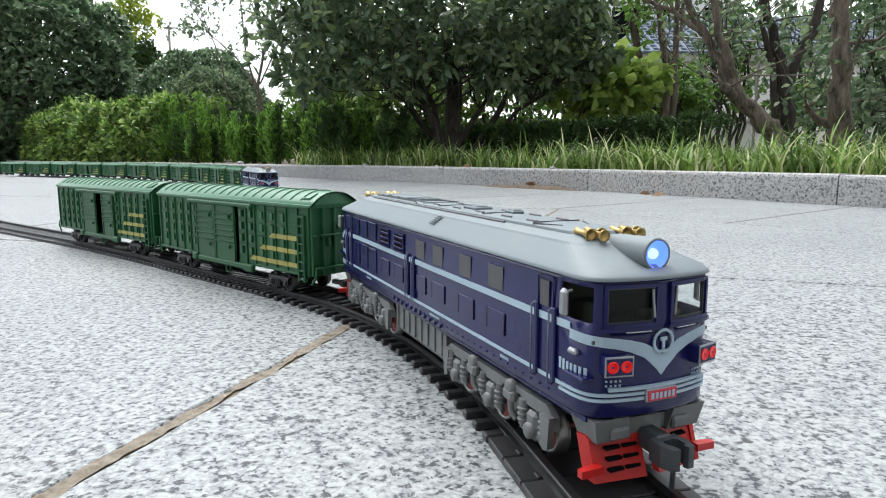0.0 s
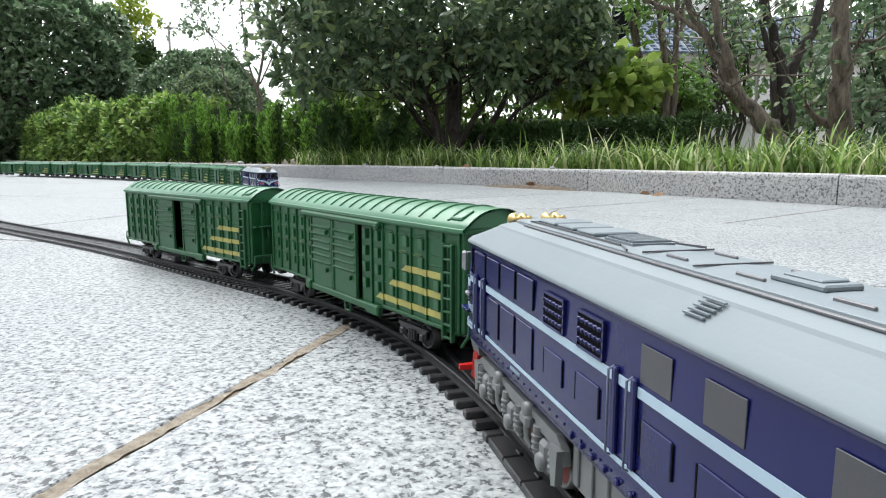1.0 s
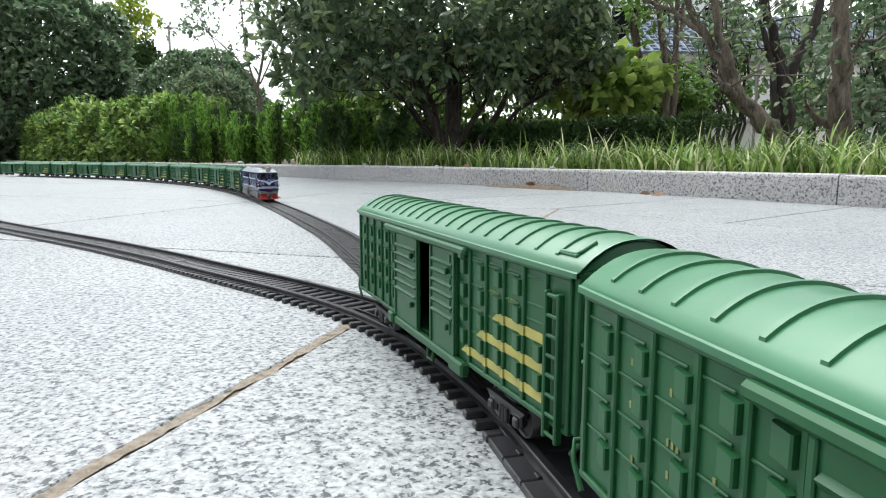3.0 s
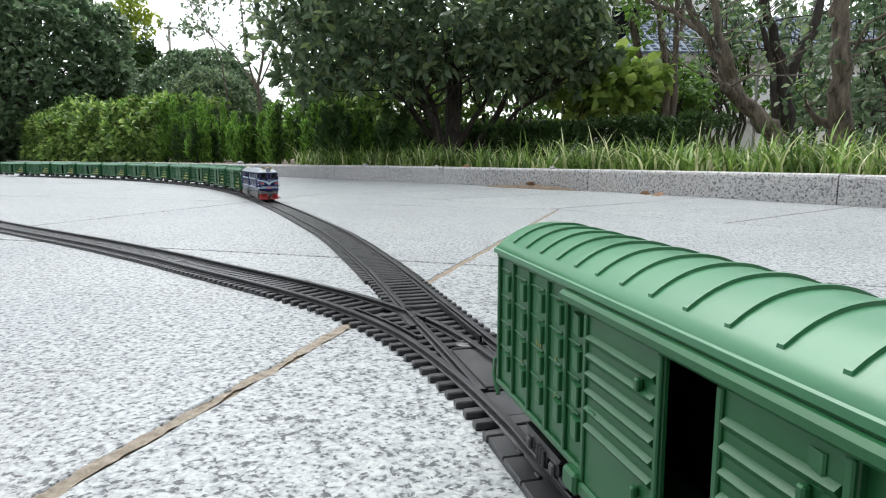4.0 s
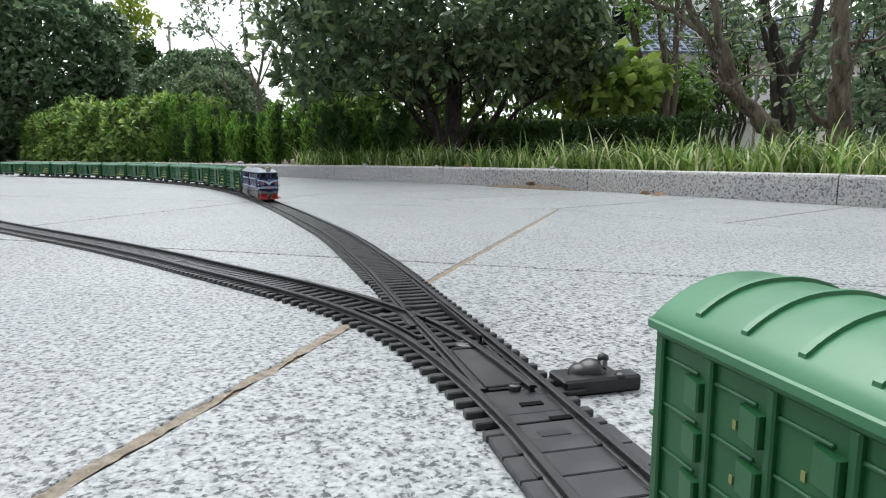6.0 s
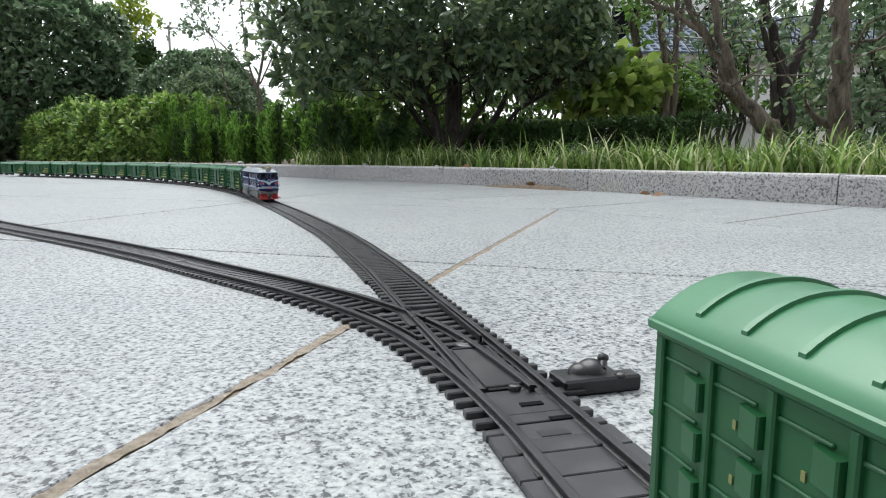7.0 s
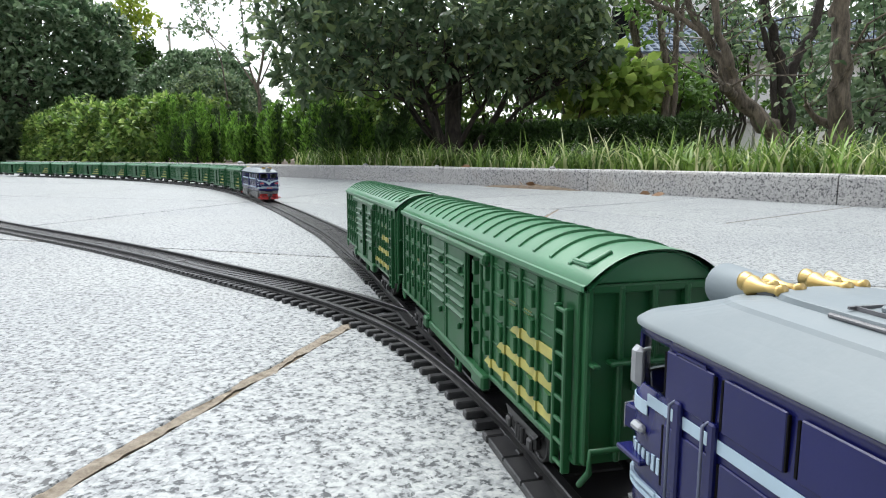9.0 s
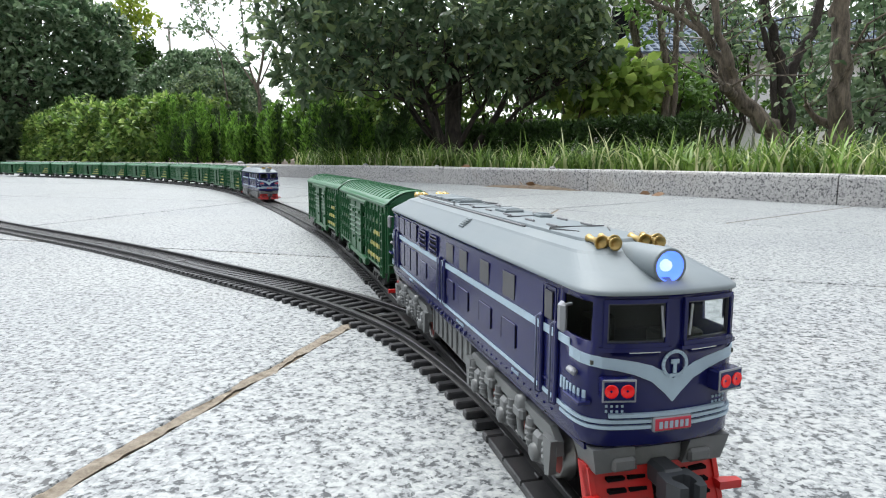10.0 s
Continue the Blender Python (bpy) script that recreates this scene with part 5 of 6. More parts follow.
    for sy in (-1, 1):
        for k in range(8):
            ft.box((-0.041 + 0.0112 * k, sy * 0.0266, 0.0305), (0.0022, 0.0014, 0.0160), 0.0004)
        ft.box((-0.001, sy * 0.0269, 0.0385), (0.0895, 0.0018, 0.0022), 0.0005)
    part("fuel_tank", ft, M_GREYFRAME, loco, "grey ribbed fuel tank")
    for sx in (-1, 1):
        loco_bogie(loco, sx)
    # true length between the cab corners
    for ob in loco.children_recursive:
        if ob.name.startswith("tyre"):
            continue
        if ob.name.startswith("wheelset"):
            ob.location.x *= LOCO_FIT
            continue
        for v in ob.data.vertices:
            v.co.x *= LOCO_FIT
    return loco


loco = locomotive("navy and grey plastic toy diesel locomotive with blue headlamp lit", True, CURVE.stand(0.986, LOCO_BOGIE * LOCO_FIT))

# ---- the second train, parked on the far track ----
S_PARK = float(MAIN.s[np.argmin(np.hypot(MAIN.p[:, 0] + 0.515, MAIN.p[:, 1] - 1.89))])
loco_far = locomotive("navy and grey plastic toy diesel locomotive standing unlit", False, MAIN.stand(S_PARK + 0.200, LOCO_BOGIE * LOCO_FIT))
for k in range(12):
    v = S_PARK + 0.200 + LOCO_GAP + SPACING * k
    far = copy_thing(car_rear if k % 3 else car_front, MAIN.stand(v, CAR_BOGIE))
    tagged(far, "green plastic toy boxcar in a parked rake", "toy boxcar", "boxcars of the parked train")
# ---- planting: leaves, hedges, shrubs, trees, grass ----
rg = np.random.default_rng(11)
UPZ = np.array((0.0, 0.0, 1.0))


def unit(a):
    return a / np.maximum(1e-9, np.linalg.norm(a, axis=-1, keepdims=True))


def leaf_blades(base, way, length, width, droop=0.15, cup=0.12):
    """One pointed leaf for each base point: six vertices, four faces."""
    n = len(base)
    way = unit(way)
    side = unit(np.cross(way, UPZ + rg.normal(0, 0.85, (n, 3))))
    nrm = np.cross(side, way)
    L = np.broadcast_to(length, (n,))[:, None]
    Wd = np.broadcast_to(width, (n,))[:, None]
    v = np.empty((n, 6, 3))
    v[:, 0] = base
    v[:, 1] = base + way * L * 0.38 + side * Wd * 0.5 + nrm * Wd * cup
    v[:, 2] = base + way * L * 0.38 - side * Wd * 0.5 + nrm * Wd * cup
    v[:, 3] = base + way * L * 0.72 + side * Wd * 0.40 + nrm * (Wd * cup - L * droop * 0.4)
    v[:, 4] = base + way * L * 0.72 - side * Wd * 0.40 + nrm * (Wd * cup - L * droop * 0.4)
    v[:, 5] = base + way * L - nrm * L * droop
    f = np.array([(0, 2, 1), (1, 2, 4), (1, 4, 3), (3, 4, 5)])
    faces = (np.arange(n)[:, None, None] * 6 + f[None]).reshape(-1, 3)
    return v.reshape(-1, 3), faces


def merge(parts_):
    vs, fs, o = [], [], 0
    for v, f in parts_:
        vs.append(v)
        fs.append(f + o)
        o += len(v)
    return np.concatenate(vs), np.concatenate(fs)


def rosettes(centres, outward, per, length, width, spread=0.75, droop=0.15):
    """Tufts of leaves that radiate about an outward direction."""
    n = len(centres)
    c = np.repeat(centres, per, axis=0)
    o = np.repeat(unit(outward), per, axis=0)
    way = o * (1 - spread) + unit(rg.normal(0, 1, (n * per, 3))) * spread
    ln = length * rg.uniform(0.65, 1.15, n * per)
    return leaf_blades(c + rg.normal(0, length * 0.12, c.shape), way, ln, width * rg.uniform(0.8, 1.15, n * per), droop)


def lumpy(d, seed, amp):
    """Uneven radius factor by direction."""
    out = np.empty(len(d))
    for i, q in enumerate(d):
        out[i] = 1 + amp * noise.noise(Vector(q) * 2.1 + Vector((seed, seed, 0))) + amp * 0.6 * noise.noise(Vector(q) * 5.3 + Vector((0, seed, seed)))
    return out


def crown_points(n, centre, radii, seed, amp=0.3, low=-0.6, fill=0.35):
    d = unit(rg.normal(0, 1, (n * 2, 3)))
    d = d[d[:, 2] > low][:n]
    r = lumpy(d, seed, amp) * (1 - fill * rg.random(len(d)) ** 2.2)
    pts = np.array(centre) + d * r[:, None] * np.array(radii)
    return pts, unit(d + np.array((0, 0, 0.25)))


def limb(b, p0, p1, r0, r1, sag=0.06, n=6, k=8):
    p0, p1 = np.array(p0, float), np.array(p1, float)
    ln = np.linalg.norm(p1 - p0)
    pts = [p0 + (p1 - p0) * i / n + (rg.normal(0, sag * ln * 0.35, 3) if 0 < i < n else 0) for i in range(n + 1)]
    b.rod([tuple(q) for q in pts], [r0 + (r1 - r0) * i / n for i in range(n + 1)], k)
    return pts


def shrub(name, label, category, leaf, bark, base, centre, radii, n, per, length, width, seed, amp=0.3, low=-0.6, fill=0.4, stems=5, stem_r=0.03, spread=0.75, group=""):
    """Shrub with stems, side branches and a crown of leaf tufts."""
    t = thing(name, label, category, group)
    b = Build()
    pts, out = crown_points(n, centre, radii, seed, amp, low, fill)
    for k in range(stems):
        a = 2 * math.pi * (k + 0.3) / stems + seed
        top = np.array(centre) + np.array((math.cos(a) * radii[0] * 0.45, math.sin(a) * radii[1] * 0.45, radii[2] * rg.uniform(-0.1, 0.4)))
        b0 = np.array(base) + np.array((math.cos(a), math.sin(a), 0)) * stem_r * 2.2
        way = limb(b, b0, top, stem_r, stem_r * 0.45)
        for q in range(7):
            s0 = way[rg.integers(2, len(way))]
            limb(b, s0, pts[rg.integers(0, len(pts))], stem_r * 0.35, stem_r * 0.10, 0.1, 4, 5)
    part("trunk", b, bark, t)
    v, f = rosettes(pts, out, per, length, width, spread)
    part("crown", raw_mesh("crown", v, f, leaf), None, t)
    return t


def px(u, v, d):
    """Place at distance d ahead that lies towards a given bearing of the tilted view."""
    a, b, tc, ts_ = (u - 784) / 1122, (441 - v) / 1122, math.cos(radians(8.2)), math.sin(radians(8.2))
    w = np.array((a, tc + b * ts_, b * tc - ts_))
    return np.array((0, 0, 0.138)) + w * (d / w[1])


BED = KERB_H

# Strap-leaved grass along the kerb
nb = 4000
t_ = np.where(rg.random(nb) < 0.75, rg.uniform(1.6, 5.9, nb), rg.uniform(5.9, 6.75, nb))
back = 0.13 + np.abs(rg.normal(0, 0.33, nb)) + rg.random(nb) * 0.10
clump = rg.uniform(1.6, 6.75, 300)
cb_ = 0.14 + np.abs(rg.normal(0, 0.28, 300))
chh = rg.uniform(0.6, 1.55, 300)
ci = rg.integers(0, 300, nb)
use = rg.random(nb) < 0.8
t_ = np.where(use, clump[ci] + rg.normal(0, 0.035, nb), t_)
back = np.maximum(0.125, np.where(use, cb_[ci] + rg.normal(0, 0.03, nb), back))
base = np.array([(*bed_at(a, c), BED - 0.01) for a, c in zip(t_, back)])
az = rg.uniform(0, 2 * math.pi, nb)
hgt = rg.uniform(0.07, 0.155, nb) * np.where(use, chh[ci], 1.0)
lean = rg.uniform(0.3, 1.9, nb)
wd = rg.uniform(0.0025, 0.0058, nb)
dirx = np.stack([np.cos(az), np.sin(az), np.zeros(nb)], 1)
sidev = np.stack([-np.sin(az), np.cos(az), np.zeros(nb)], 1)
SEG = 5
gv = np.empty((nb, SEG + 1, 2, 3))
for k in range(SEG + 1):
    q = k / SEG
    rise = hgt * (1.15 * q - 0.36 * lean * q**2.4)
    reach = hgt * lean * 0.85 * q**1.7
    c = base + dirx * reach[:, None] + UPZ * rise[:, None]
    w = (wd * (1 - q**1.6) + 0.0003)[:, None]
    gv[:, k, 0] = c - sidev * w
    gv[:, k, 1] = c + sidev * w
idx = np.arange(nb)[:, None, None] * (2 * SEG + 2)
quad = np.array([(2 * k, 2 * k + 1, 2 * k + 3, 2 * k + 2) for k in range(SEG)])[None]
grass = solo("grass", raw_mesh("grass", gv.reshape(-1, 3), (idx + quad).reshape(-1, 4), M_GRASS, True), None, "arching strap-leaved green grass edging the bed", "grass", kind="stuff")
# short turf further back under the trees
nt = 9000
tb = np.array([(*bed_at(a, c), BED - 0.005) for a, c in zip(rg.uniform(1.4, 4.0, nt), rg.uniform(0.4, 2.2, nt))])
tv, tf = leaf_blades(tb, np.stack([rg.normal(0, 0.45, nt), rg.normal(0, 0.45, nt), np.ones(nt)], 1), rg.uniform(0.05, 0.13, nt), 0.007, 0.3, 0.0)
solo("turf", raw_mesh("turf", tv, tf, M_GRASS), None, "soft green turf beneath the trees", "grass", kind="stuff")


def hedge(name, label, leaf, t0, t1, b0, b1, height, n, per, length, width, seed, spread=0.7, upright=0.3, wave=0.06, lump=0.14):
    """Clipped hedge along the kerb, leafy on its faces."""
    th = thing(name, label, "hedge")
    ts, bs, zs_, outs = [], [], [], []
    for _ in range(n):
        t = rg.uniform(t0, t1)
        h = height * (1 + wave * 2 * noise.noise(Vector((t * 3.1, seed, 0))) + wave * noise.noise(Vector((t * 9.0, 0, seed))))
        r = rg.random()
        if r < 0.55:      # front face
            bk, z, o = b0 + abs(rg.normal(0, 0.05)), BED + h * rg.uniform(0.02, 1.0), (-0.8, upright)
        elif r < 0.9:     # top
            bk, z, o = rg.uniform(b0, b1), BED + h - abs(rg.normal(0, 0.03)), (-0.1, 1.0)
        else:             # inside
            bk, z, o = rg.uniform(b0, b1), BED + h * rg.random(), (-0.3, 0.5)
        q = bed_at(t, bk + 0.05 * noise.noise(Vector((t * 6, z * 6, seed))) + lump * noise.noise(Vector((t * 2.6, z * 3.2, seed + 4))))
        e = bed_at(t, bk + 1.0) - q
        ts.append((q[0], q[1], z))
        outs.append((e[0] * o[0], e[1] * o[0], o[1]))
    v, f = rosettes(np.array(ts), np.array(outs), per, length, width, spread)
    part("foliage", raw_mesh("foliage", v, f, leaf), None, th)
    b = Build()
    for k in range(int((t1 - t0) * 7)):
        t = t0 + (t1 - t0) * (k + 0.5) / int((t1 - t0) * 7)
        q = bed_at(t, (b0 + b1) / 2)
        for e in range(3):
            limb(b, (q[0], q[1], BED - 0.02), (q[0] + rg.normal(0, 0.1), q[1] + rg.normal(0, 0.1), BED + height * rg.uniform(0.6, 0.9)), 0.008, 0.003, 0.1, 4, 5)
    part("branchwork", b, M_BARK_DARK, th)
    return th


hedge("lime_hedge", "clipped yellow-green broadleaf hedge behind the kerb", M_LEAF_LIME, 9.5, 14.6, 0.22, 1.0, 0.64, 2700, 7, 0.088, 0.036, 3.0, 0.8, 0.5, 0.17, 0.24)
hedge("lime_hedge", "low dark green end of the clipped hedge", M_LEAF_MID, 14.2, 16.0, 0.30, 1.0, 0.40, 500, 7, 0.10, 0.04, 5.0, 0.75, 0.5, 0.05)

# Conifer hedge: upright feathery sprays
cf = thing("conifer_hedge", "feathery dark green conifer hedge behind the kerb", "hedge")
plants = []
for k in range(27):
    t = 6.0 + 3.65 * (k + rg.uniform(-0.4, 0.4)) / 27
    bk = 0.30 + rg.uniform(0, 0.45)
    q = bed_at(t, bk)
    h = float(np.interp(t, [6.0, 6.6, 7.4, 8.3, 9.2, 9.6], [0.36, 0.40, 0.44, 0.50, 0.68, 0.55])) * rg.uniform(0.78, 1.22)
    plants.append((q, h))
sv = []
dark_sv = []
for q, h in plants:
    for j in range(7):
        ph = h * rg.uniform(0.50, 1.10)
        pq = q + rg.normal(0, 0.045, 2)
        tilt = rg.normal(0, 0.22, 2) * (1.25 - ph / h)
        m_ = 95
        zz = ph * rg.random(m_) ** 0.8
        rr = 0.046 * np.maximum(0.04, 1 - zz / ph) ** 0.6 * (0.55 + 0.45 * np.minimum(1, 2.2 * zz / ph)) * rg.uniform(0.5, 1.0, m_)
        a = rg.uniform(0, 2 * math.pi, m_)
        pos = np.stack([pq[0] + tilt[0] * zz + rr * np.cos(a), pq[1] + tilt[1] * zz + rr * np.sin(a), BED + zz], 1)
        way = np.stack([np.cos(a) * 0.65, np.sin(a) * 0.65, np.full(m_, 1.0)], 1)
        # Short plants and the last two plumes take darker green in place of shade.
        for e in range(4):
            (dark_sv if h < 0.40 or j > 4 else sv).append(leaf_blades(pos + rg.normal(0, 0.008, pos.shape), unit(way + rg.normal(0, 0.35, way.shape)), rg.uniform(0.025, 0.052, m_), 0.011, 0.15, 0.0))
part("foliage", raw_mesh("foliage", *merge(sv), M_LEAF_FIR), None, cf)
part("inner_foliage", raw_mesh("inner_foliage", *merge(dark_sv), M_LEAF_FIRDARK), None, cf, "sprays coloured darker to stand for shade")
b = Build()
for q, h in plants:
    limb(b, (*q, BED - 0.02), (q[0], q[1], BED + h * 0.8), 0.012, 0.004, 0.03, 4, 6)
part("branchwork", b, M_BARK_DARK, cf)

# Low clipped hedge behind the grass
hedge("low_hedge", "low clipped dark conifer hedge behind the grass", M_LEAF_FIRDARK, 4.1, 6.7, 1.15, 1.6, 0.27, 3800, 7, 0.050, 0.0085, 8.0, 0.55, 0.9, 0.05)

# Large dark evergreen shrub at the far corner
shrub("evergreen_shrub", "large dense dark evergreen shrub behind the hedge", "shrub", M_LEAF_DARK, M_BARK_DARK, (-7.4, 11.4, BED), (-7.35, 11.4, 1.55), (1.95, 1.4, 1.80), 4600, 7, 0.150, 0.060, 1.0, 0.18, -0.98, 0.30, 5, 0.05, 0.72)
shrub("evergreen_shrub", "large dense dark evergreen shrub behind the hedge", "shrub", M_LEAF_DARK, M_BARK_DARK, (-9.6, 12.4, BED), (-9.6, 12.4, 1.7), (1.8, 1.5, 1.9), 2600, 7, 0.13, 0.055, 2.0, 0.2, -0.75, 0.30, 4, 0.05, 0.72)
shrub("dome_shrub", "rounded dark evergreen shrub with bronze tips", "shrub", M_LEAF_DARK, M_BARK_DARK, (-4.15, 11.2, BED), (-4.15, 11.2, 0.80), (1.15, 1.0, 1.12), 3600, 7, 0.085, 0.036, 4.0, 0.10, -0.6, 0.22, 4, 0.04, 0.7, "dome shrubs")
shrub("dome_shrub", "smaller rounded shrub with olive and bronze leaves", "shrub", M_LEAF_SHRUB, M_BARK_DARK, (-3.4, 9.6, BED), (-3.45, 9.6, 0.66), (0.68, 0.65, 0.76), 2200, 7, 0.068, 0.028, 6.0, 0.10, -0.6, 0.22, 4, 0.03, 0.7, "dome shrubs")

# Big broadleaf shrub tree over the grass, with several stems
big = thing("shrub_tree", "spreading evergreen shrub tree with glossy leaf rosettes", "tree")
bb_ = Build()
root = px(805, 252, 4.75)
root[2] = BED - 0.03
pts1, out1 = crown_points(1250, (0.05, 4.85, 1.50), (1.20, 1.05, 0.98), 7.0, 0.20, -0.85, 0.40)
pts2, out2 = crown_points(420, (-0.55, 4.55, 0.98), (0.70, 0.5, 0.46), 9.0, 0.25, -0.9, 0.5)
pts3, out3 = crown_points(300, (0.62, 4.5, 0.95), (0.52, 0.4, 0.40), 10.0, 0.25, -0.9, 0.5)
ptsA, outA = np.concatenate([pts1, pts2, pts3]), np.concatenate([out1, out2, out3])
for u1, v1, d1, r in ((742, 165, 4.6, 0.036), (705, 60, 4.8, 0.024), (800, 90, 4.9, 0.070), (815, 20, 5.0, 0.045), (880, 150, 4.7, 0.024), (955, 95, 4.8, 0.028), (1010, 130, 4.6, 0.020), (650, 140, 4.5, 0.014), (610, 90, 4.7, 0.014)):
    tip = px(u1, v1, d1)
    start = root + np.array((rg.normal(0, 0.05), rg.normal(0, 0.05), 0))
    knee = start + (tip - start) * 0.55 + np.array((0, 0, 0.05 if u1 > 700 else 0.12))
    limb(bb_, start, knee, r, r * 0.75, 0.05, 4, 8)
    w_ = limb(bb_, knee, tip, r * 0.75, r * 0.4, 0.06, 4, 8)
    for q in range(16):
        s0 = w_[rg.integers(1, 5)]
        near_ = ptsA[np.argsort(np.linalg.norm(ptsA - s0, axis=1))[rg.integers(20, 240)]]
        limb(bb_, s0, near_, r * 0.26, 0.0035, 0.12, 4, 5)
part("trunk", bb_, M_BARK_DARK, big, "cluster of dark leaning stems")
v1, f1 = rosettes(ptsA, outA, 9, 0.092, 0.035, 0.66, 0.12)
part("crown", raw_mesh("crown", v1, f1, M_LEAF_SHRUB), None, big)

# Broad lime-leaved plant between the stems
lm = thing("broadleaf_plant", "pale green large-leaved plant behind the low hedge", "plant")
pc, oc = crown_points(300, px(1075, 158, 5.3), (0.42, 0.3, 0.27), 12.0, 0.3, -0.9, 0.6)
pc2, oc2 = crown_points(170, px(1010, 130, 5.6), (0.30, 0.3, 0.20), 13.0, 0.3, -0.9, 0.6)
part("foliage", raw_mesh("foliage", *rosettes(np.concatenate([pc, pc2]), np.concatenate([oc, oc2]), 3, 0.13, 0.085, 0.6, 0.25), M_LEAF_PALE), None, lm)
b = Build()
for k in range(12):
    e = pc[rg.integers(0, len(pc))]
    limb(b, (e[0] * 0.98 + 0.02, 5.4 + rg.normal(0, 0.1), BED - 0.02), e, 0.010, 0.004, 0.05, 4, 6)
part("branchwork", b, M_BARK_TAN, lm)


def bare_tree(name, label, stems, leaf, n, length, width, spreadr, seed, bark):
    """Slender tree given by its stems: lists of (u, v, depth, radius)."""
    t = thing(name, label, "tree")
    b = Build()
    tips = []
    for st in stems:
        pts = [px(u, v, d) for u, v, d, r in st]
        rad = [r for *_, r in st]
        fine, fr = [], []
        for i in range(len(pts) - 1):
            for k in range(5):
                q = k / 5
                fine.append(pts[i] + (pts[i + 1] - pts[i]) * q + rg.normal(0, rad[i] * 0.20, 3) * (k > 0))
                fr.append((rad[i] + (rad[i + 1] - rad[i]) * q) * rg.uniform(0.9, 1.12))
        fine.append(pts[-1])
        fr.append(rad[-1])
        b.rod([tuple(q) for q in fine], fr, 10)
        for k in range(6):
            s0 = fine[rg.integers(len(fine) // 2, len(fine))]
            e = s0 + np.array((rg.normal(0, spreadr), rg.normal(0, spreadr), rg.uniform(0.1, 1.0) * spreadr * 1.5))
            limb(b, s0, e, max(0.004, rad[-1] * 0.25), 0.002, 0.12, 4, 5)
            tips += [s0 + (e - s0) * q for q in (0.5, 0.7, 0.85, 1.0)]
    part("trunk", b, bark, t)
    tips = np.array(tips)
    cen = tips[rg.integers(0, len(tips), n)] + rg.normal(0, spreadr * 0.22, (n, 3))
    part("crown", raw_mesh("crown", *rosettes(cen, rg.normal(0, 1, (n, 3)), 4, length, width, 0.9, 0.2), leaf), None, t)
    return t


bare_tree("slender_tree", "slender sparse tree with few dry leaves", [[(462, 205, 8.6, 0.0251), (456, 150, 8.6, 0.0217), (470, 80, 8.6, 0.0151), (478, -20, 8.6, 0.0084)], [(458, 170, 8.6, 0.0167), (435, 100, 8.6, 0.0117), (424, -10, 8.6, 0.0068)], [(456, 160, 8.6, 0.0134), (420, 105, 8.6, 0.0100), (372, 60, 8.6, 0.0076), (330, 0, 8.6, 0.0050)], [(460, 150, 8.6, 0.0117), (492, 80, 8.6, 0.0092), (498, -10, 8.6, 0.0058)]], M_LEAF_DARK, 300, 0.060, 0.026, 0.30, 1, M_BARK_TAN)
bare_tree("slender_tree", "thin leaning sapling against the sky", [[(405, 190, 7.4, 0.0091), (392, 110, 7.4, 0.0078), (372, 60, 7.4, 0.0059), (345, -10, 7.4, 0.0039)]], M_LEAF_DARK, 90, 0.055, 0.024, 0.22, 2, M_BARK_TAN)
bare_tree("slender_tree", "grey thin-stemmed tree beside the wall", [[(1145, 215, 5.6, 0.036), (1135, 130, 5.6, 0.032), (1122, 60, 5.6, 0.026), (1112, -20, 5.6, 0.022)], [(1140, 150, 5.6, 0.018), (1128, 60, 5.6, 0.014), (1132, -20, 5.6, 0.010)]], M_LEAF_MID, 50, 0.08, 0.035, 0.25, 3, M_BARK_TAN)
bare_tree("slender_tree", "grey many-stemmed tree beside the wall", [[(1178, 220, 5.2, 0.034), (1180, 120, 5.2, 0.030), (1170, 50, 5.2, 0.026), (1160, -20, 5.2, 0.022)], [(1190, 220, 5.3, 0.028), (1196, 100, 5.3, 0.024), (1200, -20, 5.3, 0.018)], [(1182, 140, 5.2, 0.018), (1205, 60, 5.2, 0.014), (1212, -20, 5.2, 0.012)]], M_LEAF_MID, 60, 0.08, 0.035, 0.28, 4, M_BARK_TAN)
bare_tree("leaning_tree", "old leaning tree with peeling tan bark and a pruned stub", [[(1385, 262, 3.25, 0.050), (1345, 212, 3.25, 0.042), (1305, 170, 3.25, 0.038), (1282, 115, 3.25, 0.027), (1255, 75, 3.25, 0.021), (1222, 20, 3.25, 0.017), (1205, -60, 3.25, 0.014)], [(1300, 150, 3.25, 0.024), (1290, 105, 3.2, 0.022), (1270, 60, 3.2, 0.018), (1262, -30, 3.2, 0.016)], [(1300, 172, 3.25, 0.027), (1288, 158, 3.17, 0.024), (1284, 156, 3.13, 0.021)], [(1245, 62, 3.25, 0.015), (1195, 22, 3.25, 0.011), (1120, -10, 3.3, 0.008)]], M_LEAF_SHRUB, 45, 0.05, 0.022, 0.22, 5, M_BARK_TAN)
bare_tree("forked_tree", "dark forked tree trunk in the bed", [[(1398, 245, 3.9, 0.043), (1390, 170, 3.9, 0.038), (1382, 100, 3.9, 0.031), (1362, 40, 3.9, 0.027), (1345, -30, 3.9, 0.023)], [(1394, 150, 3.9, 0.032), (1412, 100, 3.9, 0.029), (1438, 60, 3.9, 0.024), (1455, -20, 3.9, 0.021)], [(1372, 240, 3.9, 0.022), (1368, 120, 3.9, 0.018), (1344, 30, 3.9, 0.013)]], M_LEAF_SHRUB, 110, 0.055, 0.024, 0.30, 6, M_BARK_DARK)
